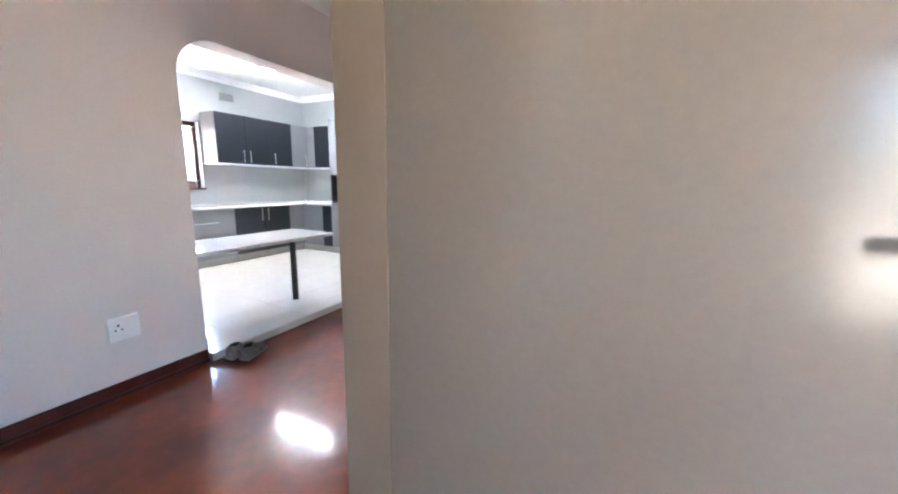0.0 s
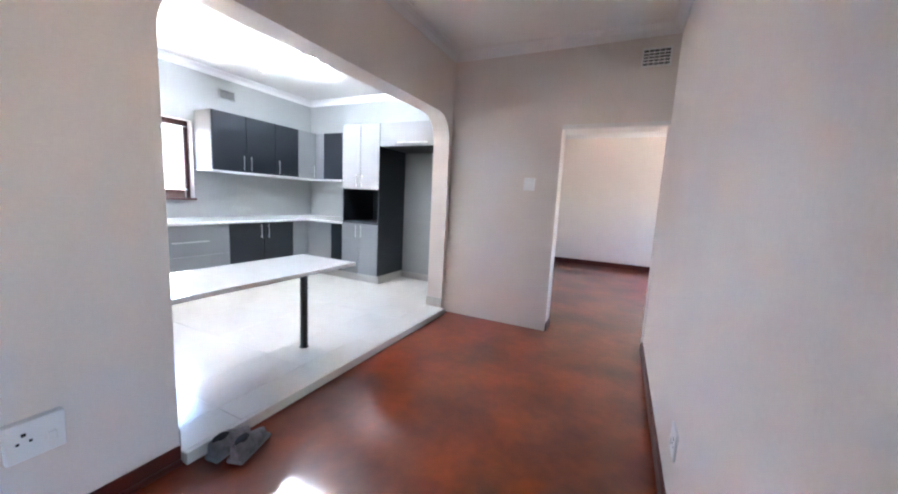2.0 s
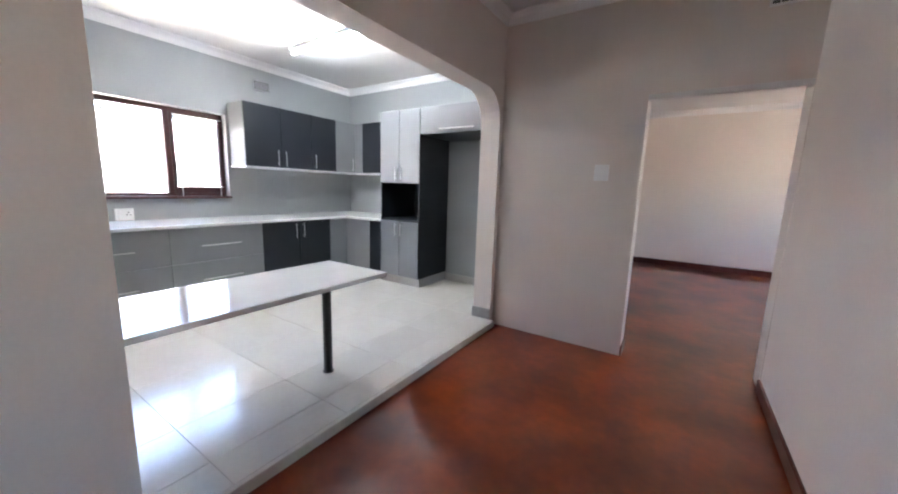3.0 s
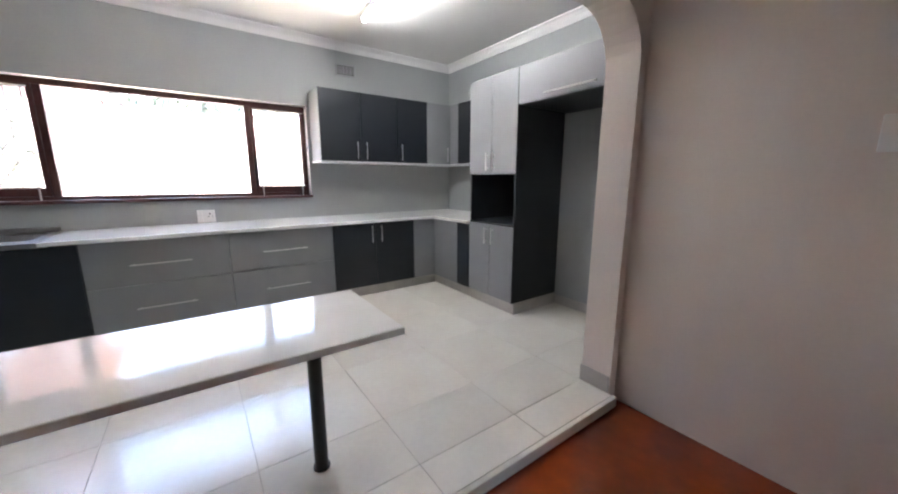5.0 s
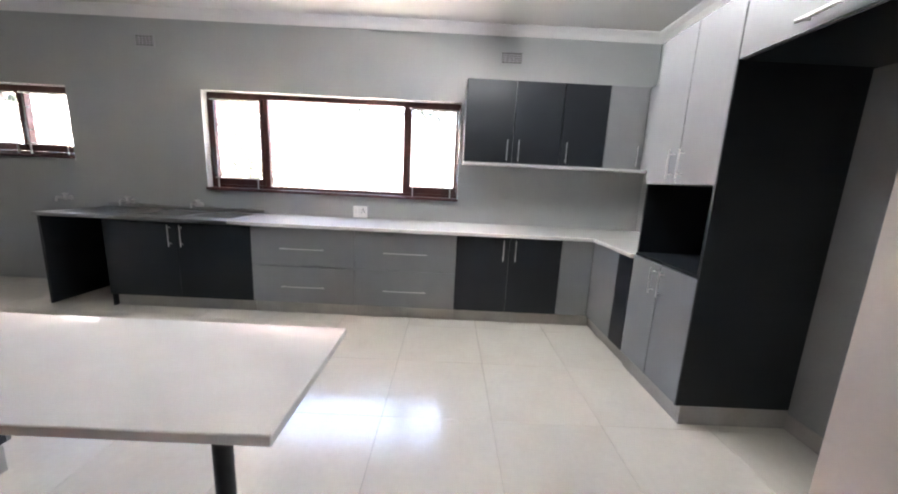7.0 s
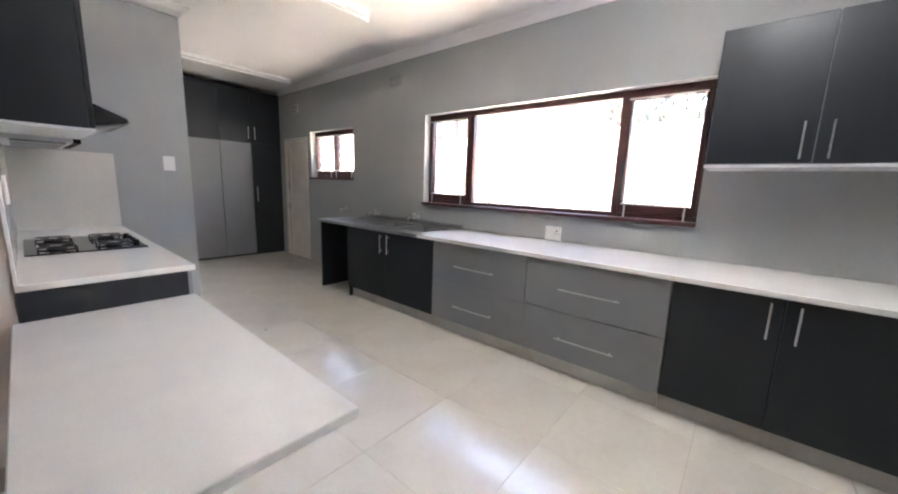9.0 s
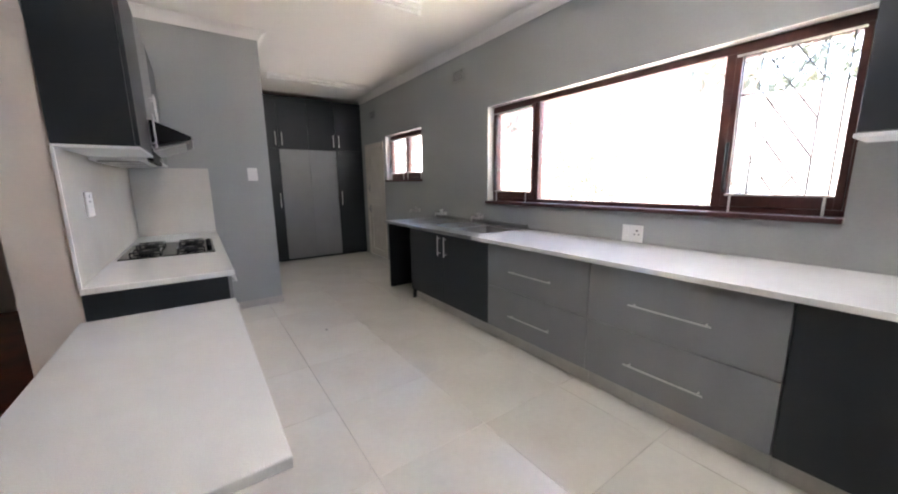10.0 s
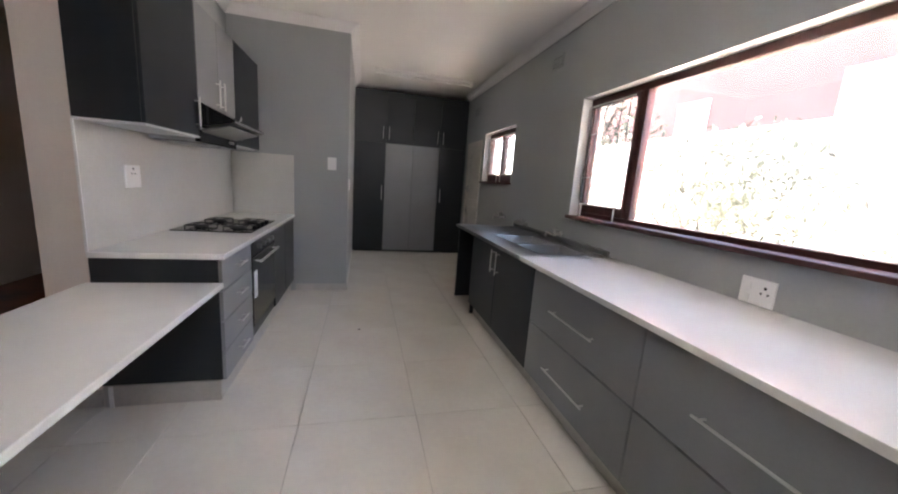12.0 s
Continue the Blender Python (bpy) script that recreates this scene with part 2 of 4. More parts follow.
S("wall_cross", slab_holes(bmesh.new(), "y", YX, YX + 0.22, XH, XR + 0.0, -0.2, ZC, [(-1.755, XR - 0.004, ZH - 0.02, 2.065)]), [PAINT_HALL, PAINT_HALL], "warm white wall with an opening to the next room")
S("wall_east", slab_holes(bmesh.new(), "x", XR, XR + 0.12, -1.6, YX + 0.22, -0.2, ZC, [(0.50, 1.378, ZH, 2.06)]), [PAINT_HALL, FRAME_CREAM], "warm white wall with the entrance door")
bm = bmesh.new()
box(bm, XH, XR, -1.75, -1.6, -0.2, ZC)
S("wall_hall_south", bm, PAINT_HALL, "warm white end wall")
# next room
bm = bmesh.new()
box(bm, -4.2, 2.6, 10.02, 10.2, -0.2, ZC + 0.1)
S("wall_far", bm, PAINT_HALL, "warm white far wall of the next room")
bm = bmesh.new()
box(bm, -4.4, -4.2, 6.37, 10.2, -0.2, ZC + 0.1)
S("wall_far_west", bm, PAINT_HALL, "warm white side wall of the next room")
# opening out of view, added to let daylight into the next room
S("wall_far_east", slab_holes(bmesh.new(), "x", 2.4, 2.6, YX + 0.0, 10.02, -0.2, ZC + 0.1, [(7.2, 8.4, 0.9, 2.1)]), [PAINT_HALL, PAINT_REVEAL], "unseen warm white wall, opening added to light the next room")
bm = bmesh.new()
box(bm, XR + 0.12, 2.4, YX, YX + 0.22, -0.2, ZC + 0.1)
S("wall_far_south", bm, PAINT_HALL, "warm white wall of the next room")

# ceilings, roof
bm = bmesh.new()
box(bm, XW - 0.2, XH - 0.1, -2.9, YN + 0.1, ZC, ZC + 0.05)
S("ceiling", bm, CEILING, "white kitchen ceiling", "ceiling")
bm = bmesh.new()
box(bm, XH - 0.1, XR + 0.1, -1.7, YX + 0.1, ZC, ZC + 0.05)
S("ceiling_hall", bm, CEILING, "white hall ceiling", "ceiling")
bm = bmesh.new()
box(bm, XH - 0.099, 2.6, YX + 0.101, 10.2, ZC, ZC + 0.05)
box(bm, -4.4, XH - 0.1, YN + 0.101, 10.2, ZC, ZC + 0.05)
S("ceiling_far", bm, CEILING, "white ceiling of the next room", "ceiling")
# unseen slab, added with eaves that keep direct sun off the windows
bm = bmesh.new()
box(bm, XW - 0.75, 2.6, -3.2, 10.5, ZC + 0.2, ZC + 0.3)
S("roof", bm, ROOF_TILE, "unseen flat roof slab with eaves that keep the sun out", "roof")


def cornice(name, path, closed=False):
    """A cove moulding below the ceiling; path: corners with the room on the left-hand side."""
    prof = [(0, -0.085), (0.012, -0.085), (0.018, -0.07), (0.035, -0.04), (0.062, -0.02), (0.08, -0.012), (0.085, 0), (0, 0)]
    bm = bmesh.new()
    n = len(path)
    rings = []
    for i, p in enumerate(path):
        p = Vector(p)
        d0 = (p - Vector(path[i - 1])).normalized() if i or closed else None
        d1 = (Vector(path[(i + 1) % n]) - p).normalized() if i < n - 1 or closed else None
        n0 = Vector((-d0.y, d0.x)) if d0 else None
        n1 = Vector((-d1.y, d1.x)) if d1 else None
        m = n0 + n1 if n0 and n1 else (n0 or n1)
        if n0 and n1:
            m = m / (1 + n0.dot(n1))
        rings.append([bm.verts.new((p.x + m.x * o, p.y + m.y * o, ZC + z - 0.001)) for o, z in prof])
    for i in range(n if closed else n - 1):
        a, b = rings[i], rings[(i + 1) % n]
        for k in range(len(prof)):
            l = (k + 1) % len(prof)
            bm.faces.new([a[k], a[l], b[l], b[k]])
    return S(name, bm, CORNICE, "white cove cornice", "cornice")


cornice("cornice_kitchen", [(XP, -2.2), (XP, YP), (XK, YP), (XK, YN), (XW, YN), (XW, -2.2)])
cornice("cornice_far", [(XH, YX + 0.22), (2.4, YX + 0.22), (2.4, 10.02), (-4.2, 10.02), (-4.2, YN + 0.23), (XH, YN + 0.23)], True)
cornice("cornice_hall", [(XH, -1.6), (XR, -1.6), (XR, YX), (XH, YX)], True)

# floors
bm = bmesh.new()
box(bm, XH + 0.02, 0.3, -1.7, YX + 0.2, -0.2, ZH)
box(bm, -4.3, 2.5, YX + 0.2, 10.1, -0.2, ZH)
S("floor_hall", bm, FLOOR_RED, "polished red-brown floor with blotchy sheen", "floor")
bm = bmesh.new()
box(bm, XW - 0.2, XK, -2.9, YN, -0.2, -0.008)
box(bm, XK, XH + 0.025, Y0 + 0.002, Y1 - 0.002, -0.2, -0.008)
floor_k = S("floor_kitchen", bm, GROUT, "pale glossy porcelain tile floor", "floor")
bm = bmesh.new()
box(bm, XH + 0.025, XH + 0.055, Y0 + 0.002, Y1 - 0.002, ZH - 0.02, 0.001, bevel=0.004, seg=2)
step_edge = S("step_edge", bm, TILE, "pale tile edge of the kitchen step", "step")


def skirt(name, *runs, mat=None, label="red-brown varnished skirting board"):
    bm = bmesh.new()
    for r in runs:
        box(bm, *r, bevel=0.004)
    return S(name, bm, mat or SKIRT, label, "skirting")


SK = ZH + 0.09
skirt("baseboard_arch_wall", (XH, XH + 0.018, -1.6, Y0 - 0.002, ZH + 0.0225, SK), (XH, XH + 0.034, -1.6, Y0 - 0.004, ZH, ZH + 0.022))
skirt("baseboard_right_wall", (XR - 0.018, XR, 1.44, YX, ZH, SK))
skirt("baseboard_far", (-4.2, 2.4, 10.0, 10.02, ZH, SK + 0.02))
skirt("baseboard_opening", (-1.757, -1.742, YX - 0.006, YX + 0.2, ZH, SK))
skirt("baseboard_tile", (XK, XK - 0.01, Y1 + 0.0, 5.3, 0, 0.11), (XH - 0.003, XK - 0.01, Y1 - 0.012, Y1, 0.0, 0.11), (XH - 0.003, XK + 0.002, Y0, Y0 + 0.012, 0.002, 0.11), (XP, XK - 0.62, YP, YP + 0.01, 0, 0.08), (XP - 0.01, XP, -2.1, YP + 0.01, 0, 0.08),
      (-4.238, XK, 6.05, 6.06, 0, 0.1), (XK - 0.01, XK, 5.3, 6.05, 0, 0.1), mat=PLINTH, label="pale tile skirting")
# lintel trim of the opening
bm = bmesh.new()
box(bm, -1.757, XR - 0.004, YX - 0.008, YX + 0.05, 2.025, 2.066, bevel=0.003)
S("trim_opening_head", bm, PAINT_REVEAL, "pale strip under the head of the opening", "trim")


# ---- handles ----
def bar_handle(parent, p, q, out, r=0.005, stand=0.032):
    """A bar from p to q, stood off along out."""
    p, q, out = Vector(p), Vector(q), Vector(out)
    d = (q - p).normalized()
    bm = bmesh.new()
    rod(bm, p + out * stand, q + out * stand, r, 10)
    for c in (p + d * 0.025, q - d * 0.025):
        rod(bm, c, c + out * stand, r * 0.8, 8)
    return part("handle", bm, CHROME, parent, "satin chrome bar handle", smooth=True)


def front(parent, name, mat, axis, face, u0, u1, z0, z1, sign, label="", gap=0.003, thick=0.018):
    """A door or drawer front whose outer face lies at face + sign * thick."""
    a, b = face, face + sign * thick
    r = (a, b, u0 + gap, u1 - gap, z0 + gap, z1 - gap) if axis == "x" else (u0 + gap, u1 - gap, a, b, z0 + gap, z1 - gap)
    return P(name, mat, parent, r, bevel=0.0015, label=label)


# ---- kitchen: window side ----
FX = XC - 0.018     # carcass front


def base_unit(name, y0, y1, label, mat):
    t = thing(name, (XW + 0.35, (y0 + y1) / 2, 0), label, "cabinet", "base units")
    P("body", mat, t, (XW + 0.003, FX - 0.001, y0 + 0.001, y1 - 0.001, 0.115, 0.838))
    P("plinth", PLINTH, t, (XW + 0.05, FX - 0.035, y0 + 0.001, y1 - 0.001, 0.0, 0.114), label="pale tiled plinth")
    return t


for y0, y1 in ((2.25, 3.205), (3.205, 4.14)):
    t = base_unit("drawer_unit", y0, y1, "silver-grey drawer unit with two deep drawers", SILVER)
    for z0, z1 in ((0.118, 0.472), (0.476, 0.836)):
        d = front(t, "drawer_front", SILVER, "x", FX, y0, y1, z0, z1, 1)
        zc = z0 + (z1 - z0) * 0.46
        bar_handle(d, (XC, (y0 + y1) / 2 - 0.2, zc), (XC, (y0 + y1) / 2 + 0.2, zc), (1, 0, 0))


def door_pair(t, y0, y1, z0, z1, mat, hz0, hz1):
    ym = (y0 + y1) / 2
    for a, b, yh in ((y0, ym, ym - 0.055), (ym, y1, ym + 0.055)):
        d = front(t, "door", mat, "x", FX, a, b, z0, z1, 1)
        bar_handle(d, (XC, yh, hz0), (XC, yh, hz1), (1, 0, 0))


t = base_unit("base_cabinet", 4.14, 5.11, "charcoal two-door base cabinet under white worktop", CHARCOAL)
door_pair(t, 4.14, 5.11, 0.118, 0.836, CHARCOAL, 0.62, 0.81)
t = thing("sink_cabinet", (XW + 0.35, 1.57, 0), "charcoal two-door sink cabinet", "cabinet", "base units")
P("body", CHARCOAL, t, (XW + 0.003, FX - 0.001, 0.9, 0.918, 0.0, 0.838), (XW + 0.003, FX - 0.001, 2.231, 2.249, 0.115, 0.838), (XW + 0.003, FX - 0.001, 0.918, 2.231, 0.115, 0.133), (XW + 0.003, XW + 0.015, 0.918, 2.231, 0.133, 0.838))
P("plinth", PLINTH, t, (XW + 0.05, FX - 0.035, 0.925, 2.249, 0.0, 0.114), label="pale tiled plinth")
door_pair(t, 0.9, 2.25, 0.118, 0.83, CHARCOAL, 0.61, 0.81)
t = thing("end_panel", (XW + 0.35, 0.33, 0), "black end panel of the appliance bay", "panel")
P("panel", CHARCOAL, t, (XW + 0.003, FX + 0.01, 0.315, 0.34, 0.0, 0.838))
P("back_panel", CHARCOAL, t, (XW + 0.003, XW + 0.015, 0.34, 0.898, 0.0, 0.838))

# corner units
t = thing("corner_cabinet", (-5.3, 5.75, 0), "silver-grey and charcoal corner base cabinet", "cabinet", "base units")
P("body", SILVER, t, (XW + 0.003, FX - 0.001, 5.111, YN - 0.003, 0.115, 0.838), (FX - 0.001, -4.912, 5.42, YN - 0.003, 0.115, 0.838))
front(t, "filler_panel", SILVER, "x", FX, 5.111, 5.40, 0.118, 0.836, 1)
front(t, "door", SILVER, "y", 5.418, -5.603, -5.12, 0.118, 0.836, -1)
front(t, "door", CHARCOAL, "y", 5.418, -5.12, -4.912, 0.118, 0.836, -1, "narrow charcoal door")
P("plinth", PLINTH, t, (XW + 0.05, FX - 0.035, 5.111, 5.45, 0, 0.114), (FX - 0.035, -4.912, 5.45, 5.5, 0, 0.114), label="pale tiled plinth")

# worktop, L-shaped, two slabs butted at the corner
t = thing("worktop", (-5.9, 3.7, 0.84), "white quartz L-shaped worktop on the base units", "worktop")
for x0, x1, y0, y1 in ((XW + 0.001, -5.575, 2.06, YN - 0.001), (-5.574, -4.911, 5.375, YN - 0.001)):
    bm = bmesh.new()
    box(bm, x0, x1, y0, y1, 0.84, TOP, bevel=0.0025, seg=2)
    part("slab", bm, QUARTZ, t)

# sit-on sink with drainer
t = thing("kitchen_sink", (XW + 0.35, 1.2, TOP), "stainless steel double-bowl sink with long drainer", "sink")
bm = bmesh.new()
sx0, sx1, sy0, sy1 = XW + 0.003, -5.575, 0.31, 2.058
bowls = [(-6.17, -5.76, 1.08, 1.50), (-6.17, -5.76, 1.58, 1.99)]
ux = sorted({sx0, sx1, -6.17, -5.76})
uy = sorted({sy0, sy1, 1.08, 1.50, 1.58, 1.99})
for i in range(len(ux) - 1):
    for j in range(len(uy) - 1):
        cx, cy = (ux[i] + ux[i + 1]) / 2, (uy[j] + uy[j + 1]) / 2
        if not any(b[0] < cx < b[1] and b[2] < cy < b[3] for b in bowls):
            box(bm, ux[i], ux[i + 1], uy[j], uy[j + 1], 0.84, TOP)
bmesh.ops.remove_doubles(bm, verts=bm.verts, dist=0.0005)
part("sink_top", bm, STEEL, t)
P("upstand", STEEL, t, (sx0, sx0 + 0.02, 0.315, 2.03, TOP, TOP + 0.04), bevel=0.004)
for b in bowls:
    bm = bmesh.new()
    top = [bm.verts.new((x, y, TOP + 0.002)) for x, y in ((b[0], b[2]), (b[1], b[2]), (b[1], b[3]), (b[0], b[3]))]
    bot = [bm.verts.new((x, y, 0.70)) for x, y in ((b[0] + 0.03, b[2] + 0.03), (b[1] - 0.03, b[2] + 0.03), (b[1] - 0.03, b[3] - 0.03), (b[0] + 0.03, b[3] - 0.03))]
    bm.faces.new(bot)
    for i in range(4):
        bm.faces.new([top[i], top[(i + 1) % 4], bot[(i + 1) % 4], bot[i]])
    rod(bm, ((b[0] + b[1]) / 2, (b[2] + b[3]) / 2, 0.701), ((b[0] + b[1]) / 2, (b[2] + b[3]) / 2, 0.706), 0.035, 14)
    part("bowl", bm, STEEL, t)
for k in range(6):
    y = 0.45 + k * 0.09
    P("drainer_rib", STEEL, t, (-6.15, -5.68, y, y + 0.03, TOP, TOP + 0.004), bevel=0.0015)


def tap(x, y, z, label):
    t = thing("tap", (x, y, z), label, "tap", "taps")
    bm = bmesh.new()
    rod(bm, (XW, y, z + 0.06), (XW + 0.01, y, z + 0.06), 0.026, 14)
    rod(bm, (XW + 0.01, y, z + 0.06), (x, y, z + 0.06), 0.014, 12)
    rod(bm, (x, y, z + 0.04), (x, y, z + 0.095), 0.016, 12)
    part("body", bm, CHROME, t, smooth=True)
    bm = bmesh.new()
    rod(bm, (x, y, z + 0.05), (x + 0.09, y, z + 0.075), 0.010, 10)
    rod(bm, (x + 0.09, y, z + 0.078), (x + 0.1, y, z + 0.03), 0.010, 10)
    part("spout", bm, CHROME, t, smooth=True)
    bm = bmesh.new()
    rod(bm, (x - 0.03, y, z + 0.105), (x + 0.03, y, z + 0.105), 0.007, 8)
    rod(bm, (x, y - 0.03, z + 0.105), (x, y + 0.03, z + 0.105), 0.007, 8)
    rod(bm, (x, y, z + 0.09), (x, y, z + 0.115), 0.012, 10)
    part("tap_head", bm, CHROME, t, smooth=True)


tap(XW + 0.07, 1.33, 0.875, "chrome wall tap above the double sink")
tap(XW + 0.07, 0.58, 0.875, "chrome wall tap above the double sink")
tap(XW + 0.06, -0.1, 0.88, "chrome wall tap for an appliance")

# upper cabinets
UX = -5.955
t = thing("wall_cabinet", (XW, 4.86, 1.5), "charcoal three-door wall cabinet beside the window", "wall cabinet", "wall cabinets")
P("body", SILVER, t, (XW + 0.002, UX - 0.019, 4.172, 5.53, 1.515, 2.275))
for a, b, yh in ((4.172, 4.64, 4.585), (4.64, 5.10, 4.695), (5.10, 5.53, 5.155)):
    d = front(t, "door", CHARCOAL, "x", UX - 0.018, a, b, 1.517, 2.275, 1)
    bar_handle(d, (UX, yh, 1.54), (UX, yh, 1.735), (1, 0, 0), stand=0.028)
P("light_pelmet", CARCASS, t, (XW + 0.002, UX + 0.004, 4.168, 5.53, 1.497, 1.514))
t = thing("corner_wall_cabinet", (-5.6, 6.0, 1.53), "silver-grey corner wall cabinet with narrow charcoal door", "wall cabinet", "wall cabinets")
P("body", SILVER, t, (XW + 0.002, UX - 0.019, 5.531, YN - 0.002, 1.515, 2.275), (UX - 0.019, -4.912, 5.915, YN - 0.002, 1.515, 2.275))
d = front(t, "door", SILVER, "x", UX - 0.018, 5.531, 5.895, 1.517, 2.275, 1)
bar_handle(d, (UX, 5.84, 1.54), (UX, 5.84, 1.735), (1, 0, 0), stand=0.028)
front(t, "door", SILVER, "y", 5.914, UX, -5.78, 1.517, 2.275, -1)
front(t, "door", CHARCOAL, "y", 5.914, -5.78, -4.912, 1.517, 2.275, -1, "narrow charcoal door")
P("light_pelmet", CARCASS, t, (XW + 0.002, UX + 0.004, 5.531, YN - 0.002, 1.497, 1.514), (UX + 0.004, -4.912, 5.89, YN - 0.002, 1.497, 1.514))

# tall unit with appliance niche
YT = 5.40
t = thing("tall_cabinet", (-4.57, 5.78, 0), "silver-grey tall cabinet with an open black microwave niche", "cabinet")
P("side_panel", CHARCOAL, t, (-4.258, -4.24, YT + 0.004, 6.059, 0.118, 2.27))
P("side_panel", CHARCOAL, t, (-4.909, -4.891, YT + 0.02, YN - 0.002, 0.118, 2.27))
P("back_panel", CHARCOAL, t, (-4.891, -4.258, YN - 0.02, YN - 0.004, 0.118, 2.27))
P("shelf", CHARCOAL, t, (-4.891, -4.258, YT + 0.004, YN - 0.02, 0.868, 0.888))
P("shelf", CHARCOAL, t, (-4.891, -4.258, YT + 0.02, YN - 0.02, 1.365, 1.383))
P("top_panel", SILVER, t, (-4.909, -4.24, YT + 0.02, YN - 0.02, 2.271, 2.278))
P("plinth", PLINTH, t, (-4.909, -4.264, YT + 0.035, YN - 0.02, 0, 0.117), (-4.264, -4.24, YT + 0.035, 6.059, 0, 0.117), label="pale tiled plinth")
for a, b, xh in ((-4.907, -4.575, -4.62), (-4.575, -4.243, -4.525)):
    d = front(t, "door", SILVER, "y", YT + 0.019, a, b, 0.12, 0.868, -1)
    bar_handle(d, (xh, YT, 0.67), (xh, YT, 0.84), (0, -1, 0))
    d = front(t, "door", SILVER, "y", YT + 0.019, a, b, 1.364, 2.272, -1)
    bar_handle(d, (xh, YT, 1.40), (xh, YT, 1.57), (0, -1, 0))
t = thing("bridge_cabinet", (-3.7, 5.78, 1.96), "silver-grey flap cabinet over the empty fridge bay", "wall cabinet")
P("body", CHARCOAL, t, (-4.239, XK - 0.002, YT + 0.02, YN - 0.002, 1.956, 2.27))
d = front(t, "flap_door", SILVER, "y", YT + 0.019, -4.239, XK - 0.003, 1.957, 2.272, -1)
bar_handle(d, (-3.93, YT, 2.0), (-3.47, YT, 2.0), (0, -1, 0), r=0.008)

# ---- kitchen: hob side ----
FS = -3.747
t = thing("hob_cabinet", (-3.46, 1.2, 0), "charcoal and silver base unit with drawers, oven and cupboard", "cabinet")
P("body", CHARCOAL, t, (FS, XK - 0.003, YP + 0.003, 0.999, 0.122, 0.838), (FS, XK - 0.003, 1.661, 2.178, 0.122, 0.838), (FS + 0.1, XK - 0.003, 0.999, 1.661, 0.122, 0.838))
P("corner_trim", PLASTIC, t, (-3.215, -3.195, 2.195, 2.203, 0.0, 0.125), label="white plastic corner trim")
P("end_panel", CHARCOAL, t, (FS, XK - 0.003, 2.179, 2.197, 0.13, 0.838))
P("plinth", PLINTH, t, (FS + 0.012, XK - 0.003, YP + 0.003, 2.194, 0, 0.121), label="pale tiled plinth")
for k in range(4):
    z0 = 0.125 + k * 0.178
    d = front(t, "drawer_front", SILVER, "x", FS, 1.662, 2.197, z0, z0 + 0.176, -1)
    bar_handle(d, (FS - 0.018, 1.86, z0 + 0.1), (FS - 0.018, 2.0, z0 + 0.1), (-1, 0, 0), r=0.005)
for a, b in ((YP + 0.004, 0.56), (0.56, 0.998)):
    front(t, "door", CHARCOAL, "x", FS, a, b, 0.125, 0.836, -1)
t = thing("oven", (-3.5, 1.33, 0.2), "black built-in oven with glass door and steel handle", "oven")
P("body", BLACK_STEEL, t, (FS - 0.004, FS + 0.099, 1.003, 1.658, 0.125, 0.836))
P("control_panel", BLACK_STEEL, t, (FS - 0.02, FS - 0.004, 1.003, 1.658, 0.735, 0.836))
od = P("oven_door", BLACK_GLASS, t, (FS - 0.022, FS - 0.004, 1.003, 1.658, 0.22, 0.73), bevel=0.003)
P("sticker", STICKER, od, (FS - 0.0235, FS - 0.0225, 1.55, 1.63, 0.42, 0.62), bevel=0)
bar_handle(od, (FS - 0.022, 1.06, 0.69), (FS - 0.022, 1.60, 0.69), (-1, 0, 0), r=0.009, stand=0.04)
for k in range(4):
    bm = bmesh.new()
    rod(bm, (FS - 0.02, 1.15 + k * 0.12, 0.785), (FS - 0.045, 1.15 + k * 0.12, 0.785), 0.018, 14)
    part("knob", bm, STEEL, t, "steel knob", True)
bm = bmesh.new()
box(bm, -3.782, XK - 0.001, YP + 0.001, 2.205, 0.84, TOP, bevel=0.003, seg=2)
tagged(part("worktop", bm, QUARTZ), "white quartz worktop around the gas hob", "worktop")

t = thing("gas_hob", (-3.46, 1.12, TOP), "black glass four-burner gas hob with iron grates", "hob")
P("hob_plate", BLACK_GLASS, t, (-3.72, -3.2, 0.77, 1.48, TOP, TOP + 0.008), bevel=0.003)
